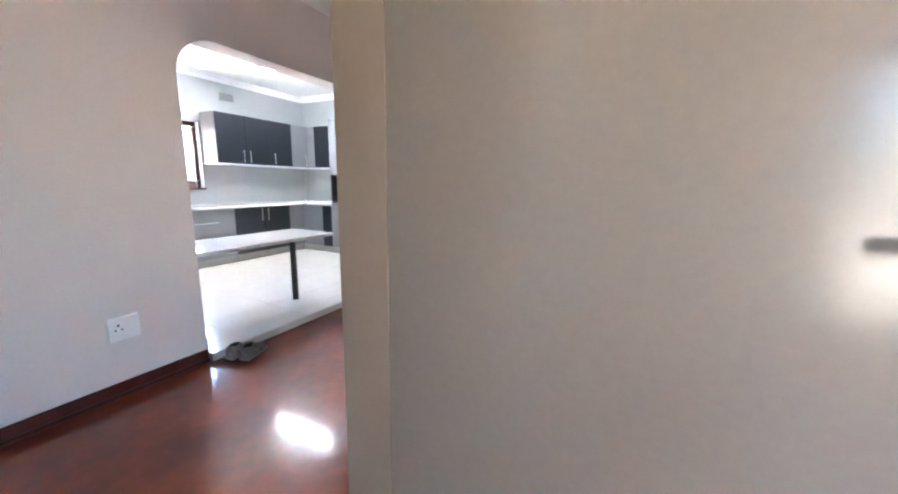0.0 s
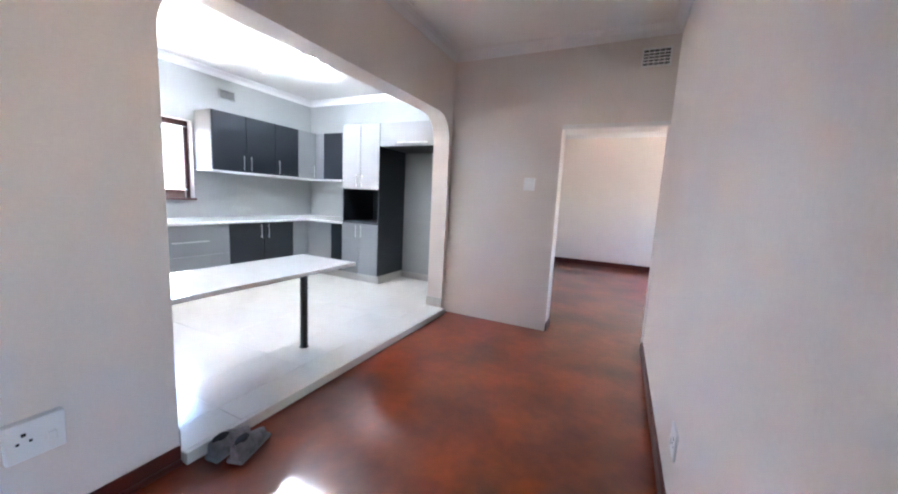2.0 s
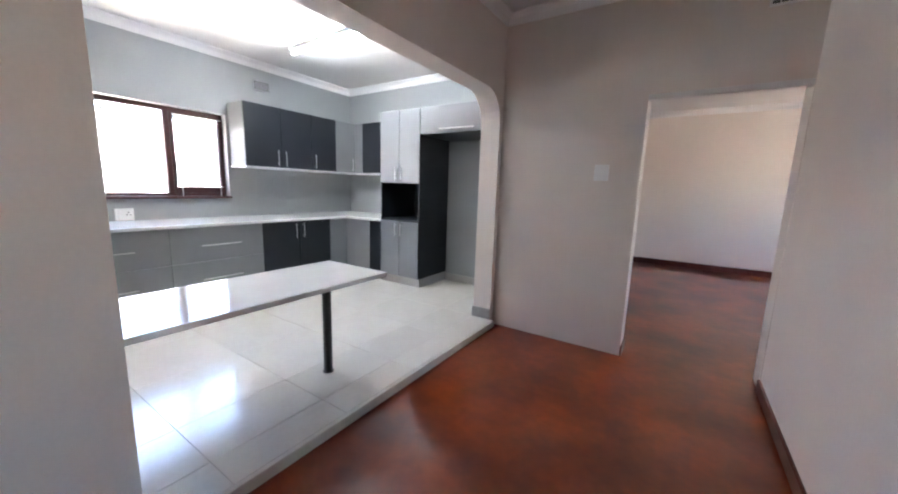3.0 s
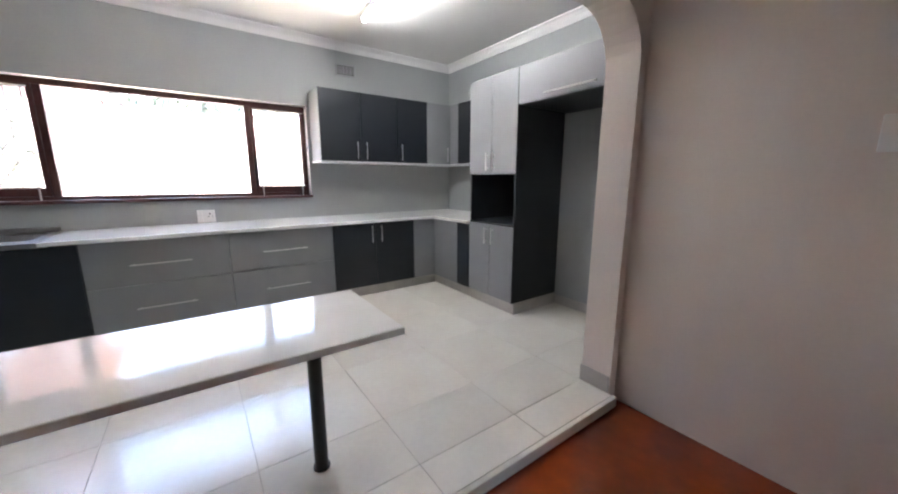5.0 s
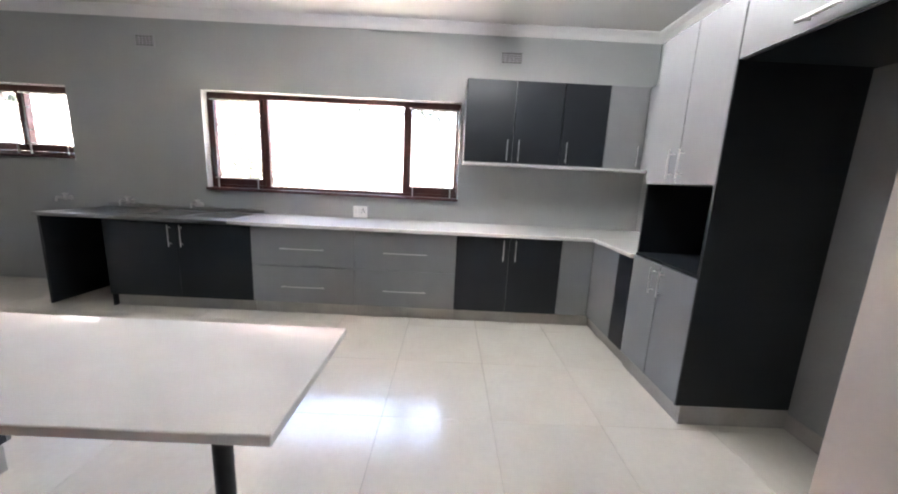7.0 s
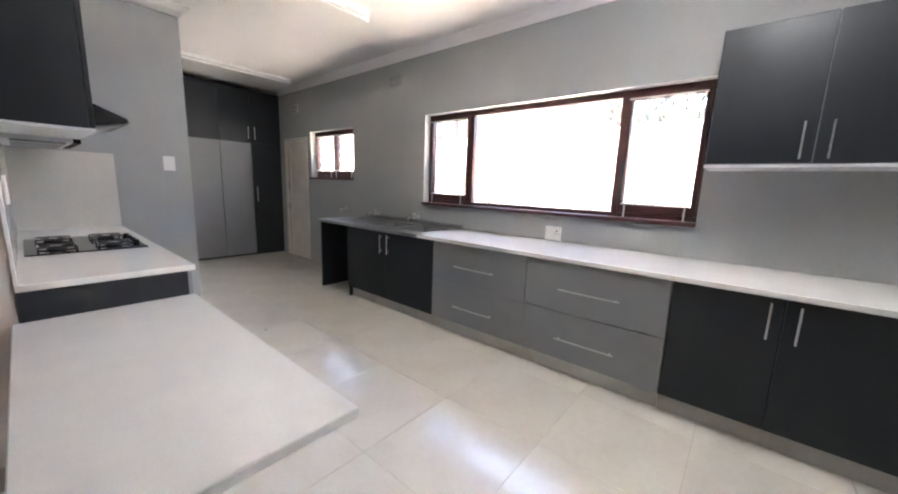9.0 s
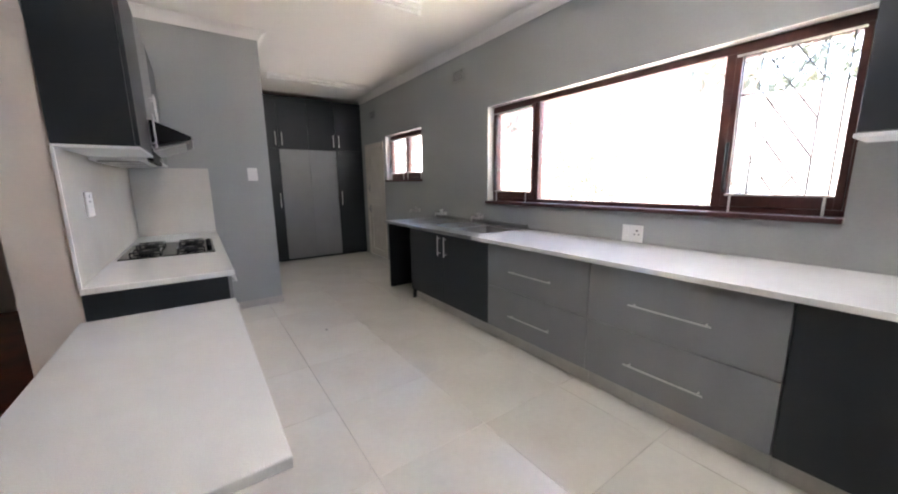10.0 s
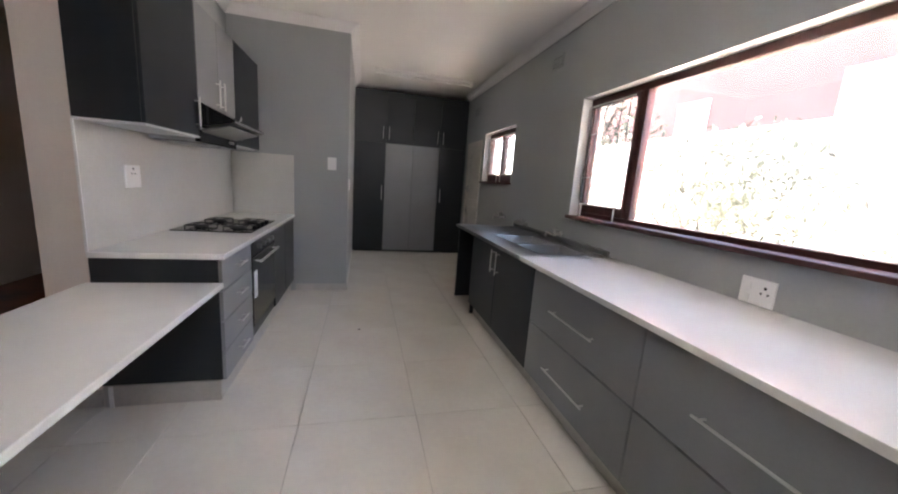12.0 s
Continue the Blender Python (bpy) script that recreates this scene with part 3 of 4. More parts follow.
for cx, cy in ((-3.33, 0.95), (-3.33, 1.30), (-3.58, 0.95), (-3.58, 1.30)):
    bm = bmesh.new()
    rod(bm, (cx, cy, TOP + 0.008), (cx, cy, TOP + 0.02), 0.045, 18)
    rod(bm, (cx, cy, TOP + 0.02), (cx, cy, TOP + 0.028), 0.032, 18)
    part("burner", bm, BLACK_STEEL, t, "dark burner cap", True)
    bm = bmesh.new()
    for a in range(4):
        c, s_ = math.cos(a * math.pi / 2 + 0.78), math.sin(a * math.pi / 2 + 0.78)
        rod(bm, (cx + 0.03 * c, cy + 0.03 * s_, TOP + 0.028), (cx + 0.11 * c, cy + 0.11 * s_, TOP + 0.028), 0.004, 6)
        c2, s2 = math.cos(a * math.pi / 2 + 2.35), math.sin(a * math.pi / 2 + 2.35)
        rod(bm, (cx + 0.11 * c, cy + 0.11 * s_, TOP + 0.028), (cx + 0.11 * c2, cy + 0.11 * s2, TOP + 0.028), 0.004, 6)
        rod(bm, (cx + 0.11 * c, cy + 0.11 * s_, TOP + 0.008), (cx + 0.11 * c, cy + 0.11 * s_, TOP + 0.031), 0.004, 6)
    part("grate", bm, BLACK_STEEL, t)
for k in range(4):
    bm = bmesh.new()
    rod(bm, (-3.69, 0.93 + 0.12 * k, TOP + 0.008), (-3.69, 0.93 + 0.12 * k, TOP + 0.03), 0.016, 12)
    part("knob", bm, BLACK_PLASTIC, t)

t = thing("splashback", (XK, 1.15, TOP), "glossy off-white splashback panels behind the hob", "splashback")
P("panel", SPLASH, t, (XK - 0.012, XK - 0.001, YP + 0.013, 2.2, TOP + 0.001, 1.505))
P("panel", SPLASH, t, (-3.775, XK - 0.001, YP + 0.001, YP + 0.012, TOP + 0.001, 1.50))
P("edge_trim", PLASTIC, t, (XK - 0.014, XK - 0.001, 2.2, 2.207, TOP + 0.001, 1.505))

# wall cabinets and cooker hood
HX = -3.465
t = thing("wall_cabinet", (XK, 1.9, 1.5), "charcoal wall cabinet beside the cooker hood", "wall cabinet", "hob wall cabinets")
P("body", CHARCOAL, t, (HX + 0.019, XK - 0.002, 1.601, 2.2, 1.518, 2.33))
d = front(t, "door", CHARCOAL, "x", HX + 0.018, 1.601, 2.2, 1.518, 2.33, -1)
bar_handle(d, (HX, 1.65, 1.56), (HX, 1.65, 1.75), (-1, 0, 0), stand=0.028)
P("bottom_panel", CARCASS, t, (HX, XK - 0.002, 1.601, 2.2, 1.504, 1.517))
t = thing("wall_cabinet", (XK, 1.25, 1.7), "silver-grey two-door cabinet over the cooker hood", "wall cabinet", "hob wall cabinets")
P("body", SILVER, t, (HX + 0.019, XK - 0.002, 0.901, 1.599, 1.68, 2.33))
for a, b, yh in ((0.901, 1.25, 1.205), (1.25, 1.599, 1.295)):
    d = front(t, "door", SILVER, "x", HX + 0.018, a, b, 1.68, 2.33, -1)
    bar_handle(d, (HX, yh, 1.74), (HX, yh, 1.93), (-1, 0, 0), stand=0.028)
t = thing("wall_cabinet", (XK, 0.56, 1.5), "charcoal wall cabinet next to the pier", "wall cabinet", "hob wall cabinets")
P("body", CHARCOAL, t, (HX + 0.019, XK - 0.002, 0.22, 0.899, 1.518, 2.33))
d = front(t, "door", CHARCOAL, "x", HX + 0.018, 0.22, 0.899, 1.518, 2.33, -1)
bar_handle(d, (HX, 0.85, 1.56), (HX, 0.85, 1.75), (-1, 0, 0), stand=0.028)
P("bottom_panel", CARCASS, t, (HX, XK - 0.002, 0.22, 0.899, 1.504, 1.517))
t = thing("cooker_hood", (XK, 1.25, 1.5), "black and steel cooker hood with pulled-out slanting visor", "cooker hood")
P("body", CARCASS, t, (HX + 0.03, XK - 0.012, 0.905, 1.595, 1.482, 1.678), bevel=0.003, label="pale enamelled hood box")
bm = bmesh.new()
prof = [(HX - 0.002, 1.725), (HX - 0.012, 1.728), (HX - 0.2, 1.643), (HX - 0.205, 1.628), (HX - 0.19, 1.615), (HX - 0.002, 1.575)]
ends = [[bm.verts.new((x, y, z)) for x, z in prof] for y in (0.905, 1.595)]
bm.faces.new(ends[0]), bm.faces.new(ends[1])
for i in range(len(prof)):
    j = (i + 1) % len(prof)
    bm.faces.new([ends[0][i], ends[0][j], ends[1][j], ends[1][i]])
part("visor", bm, BLACK_GLASS, t, "black glass visor")
P("visor_lip", STEEL, t, (HX - 0.212, HX - 0.2055, 0.905, 1.595, 1.618, 1.636), bevel=0.002, label="steel lip along the visor")
bm = bmesh.new()
prof = [(HX - 0.003, 1.565), (HX - 0.17, 1.604), (HX - 0.17, 1.598), (HX - 0.003, 1.545)]
ends = [[bm.verts.new((x, y, z)) for x, z in prof] for y in (0.93, 1.57)]
bm.faces.new(ends[0]), bm.faces.new(ends[1])
for i in range(len(prof)):
    j = (i + 1) % len(prof)
    bm.faces.new([ends[0][i], ends[0][j], ends[1][j], ends[1][i]])
part("catch_tray", bm, STEEL, t, "pale steel tray under the visor")
for y in (0.98, 1.25, 1.52):
    P("filter_rib", STEEL, t, (HX + 0.06, XK - 0.05, y - 0.1, y + 0.1, 1.472, 1.4815))
P("control_strip", BLACK_PLASTIC, t, (HX + 0.0, HX + 0.0295, 0.905, 1.595, 1.482, 1.56))
for y in (1.0, 1.06):
    bm = bmesh.new()
    rod(bm, (HX, y, 1.52), (HX - 0.012, y, 1.52), 0.011, 12)
    part("knob", bm, CHROME, t, "chrome knob", True)

# breakfast table against the hob cabinet
t = thing("breakfast_table", (-3.46, 2.93, 0), "white quartz breakfast table on one black round leg", "table")
P("tabletop", QUARTZ, t, (-3.772, -3.145, 2.199, 3.655, 0.68, 0.711), bevel=0.003)
bm = bmesh.new()
rod(bm, (-3.42, 3.35, 0.006), (-3.42, 3.35, 0.68), 0.03, 24)
part("leg", bm, BLACK_STEEL, t, "black round steel leg", True)
bm = bmesh.new()
rod(bm, (-3.42, 3.35, 0.0), (-3.42, 3.35, 0.006), 0.038, 24)
part("foot_flange", bm, BLACK_STEEL, t, "", True)
bm = bmesh.new()
rod(bm, (-3.42, 3.35, 0.672), (-3.42, 3.35, 0.68), 0.06, 24)
part("leg_flange", bm, BLACK_STEEL, t, "", True)

# ---- back: built-in cupboards ----
t = thing("built_in_cupboard", (-5.33, -2.5, 0), "floor-to-ceiling charcoal cupboard with grey centre doors", "cupboard")
P("body", CHARCOAL, t, (XW + 0.003, XP - 0.003, -2.84, YB - 0.02, 0.0, 2.79))
cols = [(-6.327, -5.83, CHARCOAL), (-5.83, -5.35, SILVER), (-5.35, -4.87, SILVER), (-4.87, -4.338, CHARCOAL)]
for i, (a, b, m) in enumerate(cols):
    d = front(t, "door", m, "y", YB - 0.019, a, b, 0.03, 1.93, 1, "silver-grey door" if m is SILVER else "")
    xh = b - 0.05 if i == 0 else a + 0.05
    if i in (0, 3):
        bar_handle(d, (xh, YB, 0.95), (xh, YB, 1.2), (0, 1, 0))
    d = front(t, "top_door", CHARCOAL, "y", YB - 0.019, a, b, 1.935, 2.70, 1)
    xh = (b - 0.05, a + 0.05, b - 0.05, a + 0.05)[i]
    bar_handle(d, (xh, YB, 1.99), (xh, YB, 2.2), (0, 1, 0))


# ---- windows ----
def casement_bars(parent, xf, y0, y1, z0, z1, foot):
    """White burglar bars: two ladder sides, a diamond lattice between them, feet on the sill."""
    r = 0.004
    bm = bmesh.new()
    rod(bm, (xf, y0 - 0.035, z1), (xf, y1 + 0.035, z1), 0.0065, 8)
    rod(bm, (xf, y0 - 0.02, z0), (xf, y1 + 0.02, z0), 0.0065, 8)
    for y in (y0 + 0.01, y1 - 0.01):
        rod(bm, (xf, y, foot), (xf, y, z0), 0.0065, 8)
    part("burglar_bar_rail", bm, BAR_WHITE, parent, "white steel rails and feet of the burglar bars")
    bm = bmesh.new()
    w = (y1 - y0) * 0.2
    h = z1 - z0
    for y in (y0, y0 + w, y1 - w, y1):
        rod(bm, (xf, y, z0), (xf, y, z1), r, 6)
    for ya, yb in ((y0, y0 + w), (y1 - w, y1)):
        for k in (0.28, 0.72):
            rod(bm, (xf, ya, z0 + k * h), (xf, yb, z0 + k * h), r, 6)
    ya, yb, slope = y0 + w, y1 - w, 1.55
    rise = h / 4
    reach = slope * (yb - ya)
    for k in range(-4, 8):
        for up in (1, -1):
            # one diagonal, cut off at the edges of the lattice
            start = z0 + k * rise + (0 if up > 0 else reach / 2)
            cut = sorted(((z0 - start) / (up * slope), (z1 - start) / (up * slope)))
            u0, u1 = max(0.0, cut[0]), min(yb - ya, cut[1])
            if u1 - u0 > 0.02:
                rod(bm, (xf, ya + u0, start + up * slope * u0), (xf, ya + u1, start + up * slope * u1), 0.0042, 6)
    part("burglar_bar", bm, BAR_BACKLIT, parent, "thin steel diamond burglar bars, coloured dark as if backlit")


def window(name, y0, y1, z0, z1, lights, label):
    """lights: (from, to, opening) of the glass along the wall."""
    t = tagged(new(name), label, "window", kind="structure")
    t.matrix_world = pose(XW - 0.11, (y0 + y1) / 2, z0)
    xa, xb = XW - 0.15, XW - 0.085
    top, low, s = 0.05, 0.035, 0.035
    outer = [(a - s, b + s) if o else (a, b) for a, b, o in lights]
    edges = [(y0, outer[0][0])] + [(outer[i][1], outer[i + 1][0]) for i in range(len(lights) - 1)] + [(outer[-1][1], y1)]
    bm = bmesh.new()
    box(bm, xa, xb, y0, y1, z1 - top, z1, bevel=0.003)
    box(bm, xa, xb, y0, y1, z0, z0 + low, bevel=0.003)
    for a, b in edges:
        box(bm, xa, xb, a, b, z0 + low, z1 - top, bevel=0.003)
    part("window_frame", bm, WOOD, t, "dark varnished wooden frame")
    bm = bmesh.new()
    box(bm, XW - 0.084, XW + 0.05, y0 + 0.012, y1 + 0.006, z0 - 0.026, z0 + 0.004, bevel=0.006, seg=2)
    part("window_sill", bm, WOOD, t, "dark wooden sill")
    for (a, b, opening), (oa, ob) in zip(lights, outer):
        za, zb = z0 + low, z1 - top
        if opening:
            bm = bmesh.new()
            x0, x1 = xa + 0.01, xb + 0.012
            for ya, yb, zc, zd in ((oa + 0.002, a, za, zb), (b, ob - 0.002, za, zb), (a, b, zb - s, zb), (a, b, za, za + 0.072)):
                box(bm, x0, x1, ya, yb, zc + 0.002, zd - 0.002, bevel=0.003)
            c = part("casement", bm, WOOD, t)
            bm = bmesh.new()
            zm = za + 0.12
            box(bm, x1, x1 + 0.006, oa + 0.008, a - 0.006, zm - 0.03, zm + 0.05, bevel=0.002)
            rod(bm, (x1 + 0.003, oa + 0.018, zm), (x1 + 0.024, oa + 0.018, zm), 0.007, 10)
            box(bm, x1 + 0.016, x1 + 0.026, oa + 0.009, oa + 0.027, zm - 0.01, zm + 0.3 * (zb - za), bevel=0.003)
            part("catch", bm, BLACK_STEEL, c, "dark metal casement lever")
            casement_bars(t, xb + 0.045, a + 0.02, b - 0.02, za + 0.075, zb - 0.03, z0 + 0.003)
            za, zb = za + 0.072, zb - s
        bm = bmesh.new()
        box(bm, xa + 0.03, xa + 0.034, a, b, za, zb)
        g = part("pane", bm, GLASS, t)
        g.visible_shadow = False
    return t


window("window_1", 1.412, 4.138, 1.127, 2.128, [(1.482, 1.972, True), (2.057, 3.525, False), (3.61, 4.085, True)], "wide dark-framed window with barred casements over the worktop")
window("window_2", -1.158, -0.002, 1.387, 2.103, [(-1.085, -0.61, True), (-0.53, -0.07, True)], "small dark-framed two-light window near the back door")

# stable door to the yard
t = tagged(new("door_1"), "closed aged white panelled stable door", "door", kind="structure")
t.matrix_world = pose(XW - 0.05, -1.65, 0)
bm = bmesh.new()
for a, b in ((-2.05, -1.99), (-1.32, -1.26)):
    box(bm, XW - 0.1, XW + 0.012, a, b, 0, 2.04, bevel=0.003)
box(bm, XW - 0.1, XW + 0.012, -1.99, -1.32, 1.98, 2.04, bevel=0.003)
part("door_frame", bm, DOOR_WHITE, t)
for name, z0, z1 in (("lower_leaf", 0.005, 0.955), ("upper_leaf", 0.956, 1.979)):
    bm = bmesh.new()
    xa, xb = XW - 0.045, XW - 0.005
    box(bm, xa, xb, -1.987, -1.88, z0, z1, bevel=0.003)
    box(bm, xa, xb, -1.43, -1.323, z0, z1, bevel=0.003)
    box(bm, xa, xb, -1.88, -1.43, z0, z0 + 0.12, bevel=0.003)
    box(bm, xa, xb, -1.88, -1.43, z1 - 0.12, z1, bevel=0.003)
    box(bm, xa + 0.01, xb - 0.015, -1.885, -1.425, z0 + 0.1, z1 - 0.1)
    leaf = part(name, bm, DOOR_WHITE, t)
    bm = bmesh.new()
    zc = 0.87 if z0 < 0.5 else 1.25
    box(bm, xb, xb + 0.006, -1.955, -1.915, zc - 0.07, zc + 0.07, bevel=0.002)
    rod(bm, (xb, -1.935, zc), (xb + 0.045, -1.935, zc), 0.009, 8)
    rod(bm, (xb + 0.045, -1.935, zc), (xb + 0.045, -1.84, zc), 0.009, 8)
    part("handle", bm, STEEL, leaf, "dark metal lever handle")

# entrance door: frame and leaf, open square to the wall
t = tagged(new("door_2"), "open beige gloss-painted entrance door", "door", kind="structure")
t.matrix_world = pose(XR + 0.1, 1.37, ZH)
bm = bmesh.new()
XE = XR + 0.122
box(bm, XR - 0.014, XR + 0.0, 1.378, 1.402, ZH, 2.12, bevel=0.004)
box(bm, XR - 0.012, XR + 0.0, 0.446, 0.515, ZH, 2.12, bevel=0.004)
box(bm, XR - 0.012, XR + 0.0, 0.515, 1.36, 2.045, 2.12, bevel=0.004)
box(bm, XR + 0.0, XE + 0.0045, 1.3665, 1.3775, ZH, 2.06)
box(bm, XR + 0.0, XR + 0.135, 0.501, 0.516, ZH, 2.06, bevel=0.003)
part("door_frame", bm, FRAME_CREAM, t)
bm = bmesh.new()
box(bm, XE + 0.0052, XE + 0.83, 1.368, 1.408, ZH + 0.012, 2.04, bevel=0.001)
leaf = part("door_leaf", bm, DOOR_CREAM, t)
bm = bmesh.new()
hx, hz = XE + 0.78, 1.195
box(bm, hx - 0.02, hx + 0.02, 1.362, 1.3685, hz - 0.1, hz + 0.08, bevel=0.002)
rod(bm, (hx, 1.365, hz), (hx, 1.315, hz), 0.01, 10)
rod(bm, (hx, 1.318, hz), (hx - 0.085, 1.318, hz), 0.01, 10)
part("handle", bm, CHROME, leaf, "chrome lever handle", True)

# ---- fittings ----


def vent(axis, face, u0, u1, z0, z1, sign, label):
    t = thing("air_vent", ((face, (u0 + u1) / 2, z0) if axis == "x" else ((u0 + u1) / 2, face, z0)), label, "air vent", "air vents")

    def bx(a0, a1, ua, ub, za, zb):
        a0, a1 = face + sign * a0, face + sign * a1
        return (a0, a1, ua, ub, za, zb) if axis == "x" else (ua, ub, a0, a1, za, zb)
    P("backing", VENT_DARK, t, bx(0.001, 0.004, u0 + 0.005, u1 - 0.005, z0 + 0.005, z1 - 0.005), bevel=0)
    w = 0.014
    P("frame", PLASTIC if axis == "y" else PAINT_GREY, t, bx(0.001, 0.014, u0, u1, z0, z0 + w), bx(0.001, 0.014, u0, u1, z1 - w, z1), bx(0.001, 0.014, u0, u0 + w, z0 + w, z1 - w), bx(0.001, 0.014, u1 - w, u1, z0 + w, z1 - w))
    n = 5
    for k in range(1, n):
        z = z0 + w + (z1 - z0 - 2 * w) * k / n
        P("slat", PLASTIC if axis == "y" else PAINT_GREY, t, bx(0.003, 0.012, u0 + w, u1 - w, z - 0.004, z + 0.004), bevel=0)
    for k in range(1, 5):
        u = u0 + w + (u1 - u0 - 2 * w) * k / 5
        P("divider", PLASTIC if axis == "y" else PAINT_GREY, t, bx(0.003, 0.010, u - 0.003, u + 0.003, z0 + w, z1 - w), bevel=0)


vent("x", XW, 0.78, 0.985, 2.51, 2.632, 1, "grey painted air brick high on the kitchen wall")
vent("x", XW, 4.506, 4.738, 2.518, 2.645, 1, "grey painted air brick above the wall cabinet")
vent("x", XW, -1.75, -1.53, 2.45, 2.58, 1, "grey painted air brick above the back door")
vent("y", YX, -1.125, -0.892, 2.53, 2.69, -1, "cream air brick above the opening")


def plate(axis, face, u0, u1, z0, z1, sign, sockets, switches, label, cat, deep=0.011):
    name = "socket_outlet" if sockets else "light_switch"
    t = thing(name, ((face, (u0 + u1) / 2, z0) if axis == "x" else ((u0 + u1) / 2, face, z0)), label, cat)

    def bx(a0, a1, ua, ub, za, zb):
        a0, a1 = face + sign * a0, face + sign * a1
        return (a0, a1, ua, ub, za, zb) if axis == "x" else (ua, ub, a0, a1, za, zb)
    P("plate", PLASTIC, t, bx(0.0005, deep, u0, u1, z0, z1), bevel=0.003)
    w, h = u1 - u0, z1 - z0
    for cu, cz in switches:
        u, z = u0 + cu * w, z0 + cz * h
        P("rocker", PLASTIC, t, bx(deep, deep + 0.005, u - 0.012, u + 0.012, z - 0.018, z + 0.018), bevel=0.002)
    for cu, cz in sockets:
        u, z = u0 + cu * w, z0 + cz * h
        P("pin_hole", BLACK_PLASTIC, t, bx(deep - 0.0002, deep + 0.0005, u - 0.006, u + 0.006, z + 0.012, z + 0.024), bx(deep - 0.0002, deep + 0.0005, u - 0.02, u - 0.011, z - 0.014, z - 0.005), bx(deep - 0.0002, deep + 0.0005, u + 0.011, u + 0.02, z - 0.014, z - 0.005), bevel=0)


plate("x", XW, 3.0, 3.155, 0.873, 1.0, 1, [(0.72, 0.55)], [(0.25, 0.25), (0.25, 0.72)], "white double socket outlet above the worktop", "socket")
plate("x", XK - 0.012, 1.73, 1.87, 1.175, 1.305, -1, [(0.5, 0.7)], [], "white cooker outlet plate on the splashback", "socket")
plate("x", XH, 1.65, 1.80, 0.30, 0.44, 1, [(0.3, 0.55)], [(0.75, 0.4)], "white surface-mounted socket box low on the hall wall", "socket", 0.034)
plate("y", YX, -2.095, -1.985, 1.415, 1.545, -1, [], [(0.5, 0.5)], "white light switch beside the opening", "light switch", 0.022)
plate("y", YP, -4.21, -4.118, 1.378, 1.512, 1, [], [(0.5, 0.5)], "white light switch on the grey pier", "light switch")
plate("x", XP, -0.12, -0.03, 1.16, 1.29, -1, [], [(0.5, 0.5)], "white light switch round the pier corner", "light switch")
plate("x", XR, 2.95, 3.07, 0.24, 0.36, -1, [(0.3, 0.55)], [(0.75, 0.4)], "white socket outlet low on the hall wall", "socket")


def batten(x0, x1, y, tube, label):
    t = thing("ceiling_light", ((x0 + x1) / 2, y, ZC), label, "ceiling light", "ceiling lights")
    P("housing", PLASTIC, t, (x0, x1, y - 0.03, y + 0.03, ZC - 0.045, ZC - 0.001), bevel=0.003)
    bm = bmesh.new()
    rod(bm, (x0 + 0.04, y, ZC - 0.068), (x1 - 0.04, y, ZC - 0.068), 0.014, 14)
    part("tube", bm, tube, t, "glowing fluorescent tube" if tube is TUBE else "unlit fluorescent tube", True)
    for a in (x0, x1 - 0.04):
        P("end_holder", PLASTIC, t, (a, a + 0.04, y - 0.018, y + 0.018, ZC - 0.09, ZC - 0.045), bevel=0.003)


batten(-5.45, -4.25, 4.50, TUBE, "lit white fluorescent batten on the kitchen ceiling")
batten(-5.45, -4.25, 1.50, TUBE_OFF, "unlit white fluorescent batten in the middle of the ceiling")
batten(-6.08, -4.62, -1.26, TUBE_OFF, "unlit white fluorescent batten on the kitchen ceiling")

# intercom handset on the right wall
t = thing("intercom", (XR, 1.565, 1.363), "black and silver wall intercom with curled cord", "intercom")
P("base", BLACK_PLASTIC, t, (XR - 0.022, XR - 0.004, 1.524, 1.642, 1.363, 1.575), bevel=0.008)
P("rim", GREY_CORD, t, (XR - 0.0038, XR - 0.001, 1.521, 1.645, 1.360, 1.578), bevel=0.001, label="grey plastic rim")
bm = bmesh.new()
n, ring = 16, 14
rows = []
for k in range(n + 1):
    u = k / n
    z = 1.362 + 0.216 * u
    bow = math.sin(math.pi * u)
    d, w = (0.011 - 0.003 * bow, 0.021 - 0.006 * bow)
    rows.append([bm.verts.new((XR - 0.026 - 0.01 * bow + d * math.cos(a), 1.553 + w * math.sin(a), z)) for a in np.linspace(0, 2 * math.pi, ring, endpoint=False)])
for k in range(n):
    for a in range(ring):
        bm.faces.new([rows[k][a], rows[k][(a + 1) % ring], rows[k + 1][(a + 1) % ring], rows[k + 1][a]])
bm.faces.new(rows[0]), bm.faces.new(rows[-1])
part("handset", bm, material("silver_plastic", (0.5, 0.5, 0.51), 0.3, vary=0.03), t, "silver-grey handset", True)
for y, x in ((1.6, XR - 0.03), (1.53, XR - 0.03)):
    bm = bmesh.new()
    rod(bm, (x, y, 1.366), (x, y - 0.002, 1.328), 0.0032, 10, 0.0042)
    part("strain_relief", bm, PLASTIC, t, "white plastic cord end", True)
# cord: a drooping loop wound into a fine helix
cu = bpy.data.curves.new("cord", "CURVE")
cu.dimensions, cu.bevel_depth, cu.bevel_resolution = "3D", 0.0012, 1
sp = cu.splines.new("POLY")
N_CORD, TURNS = 1000, 85
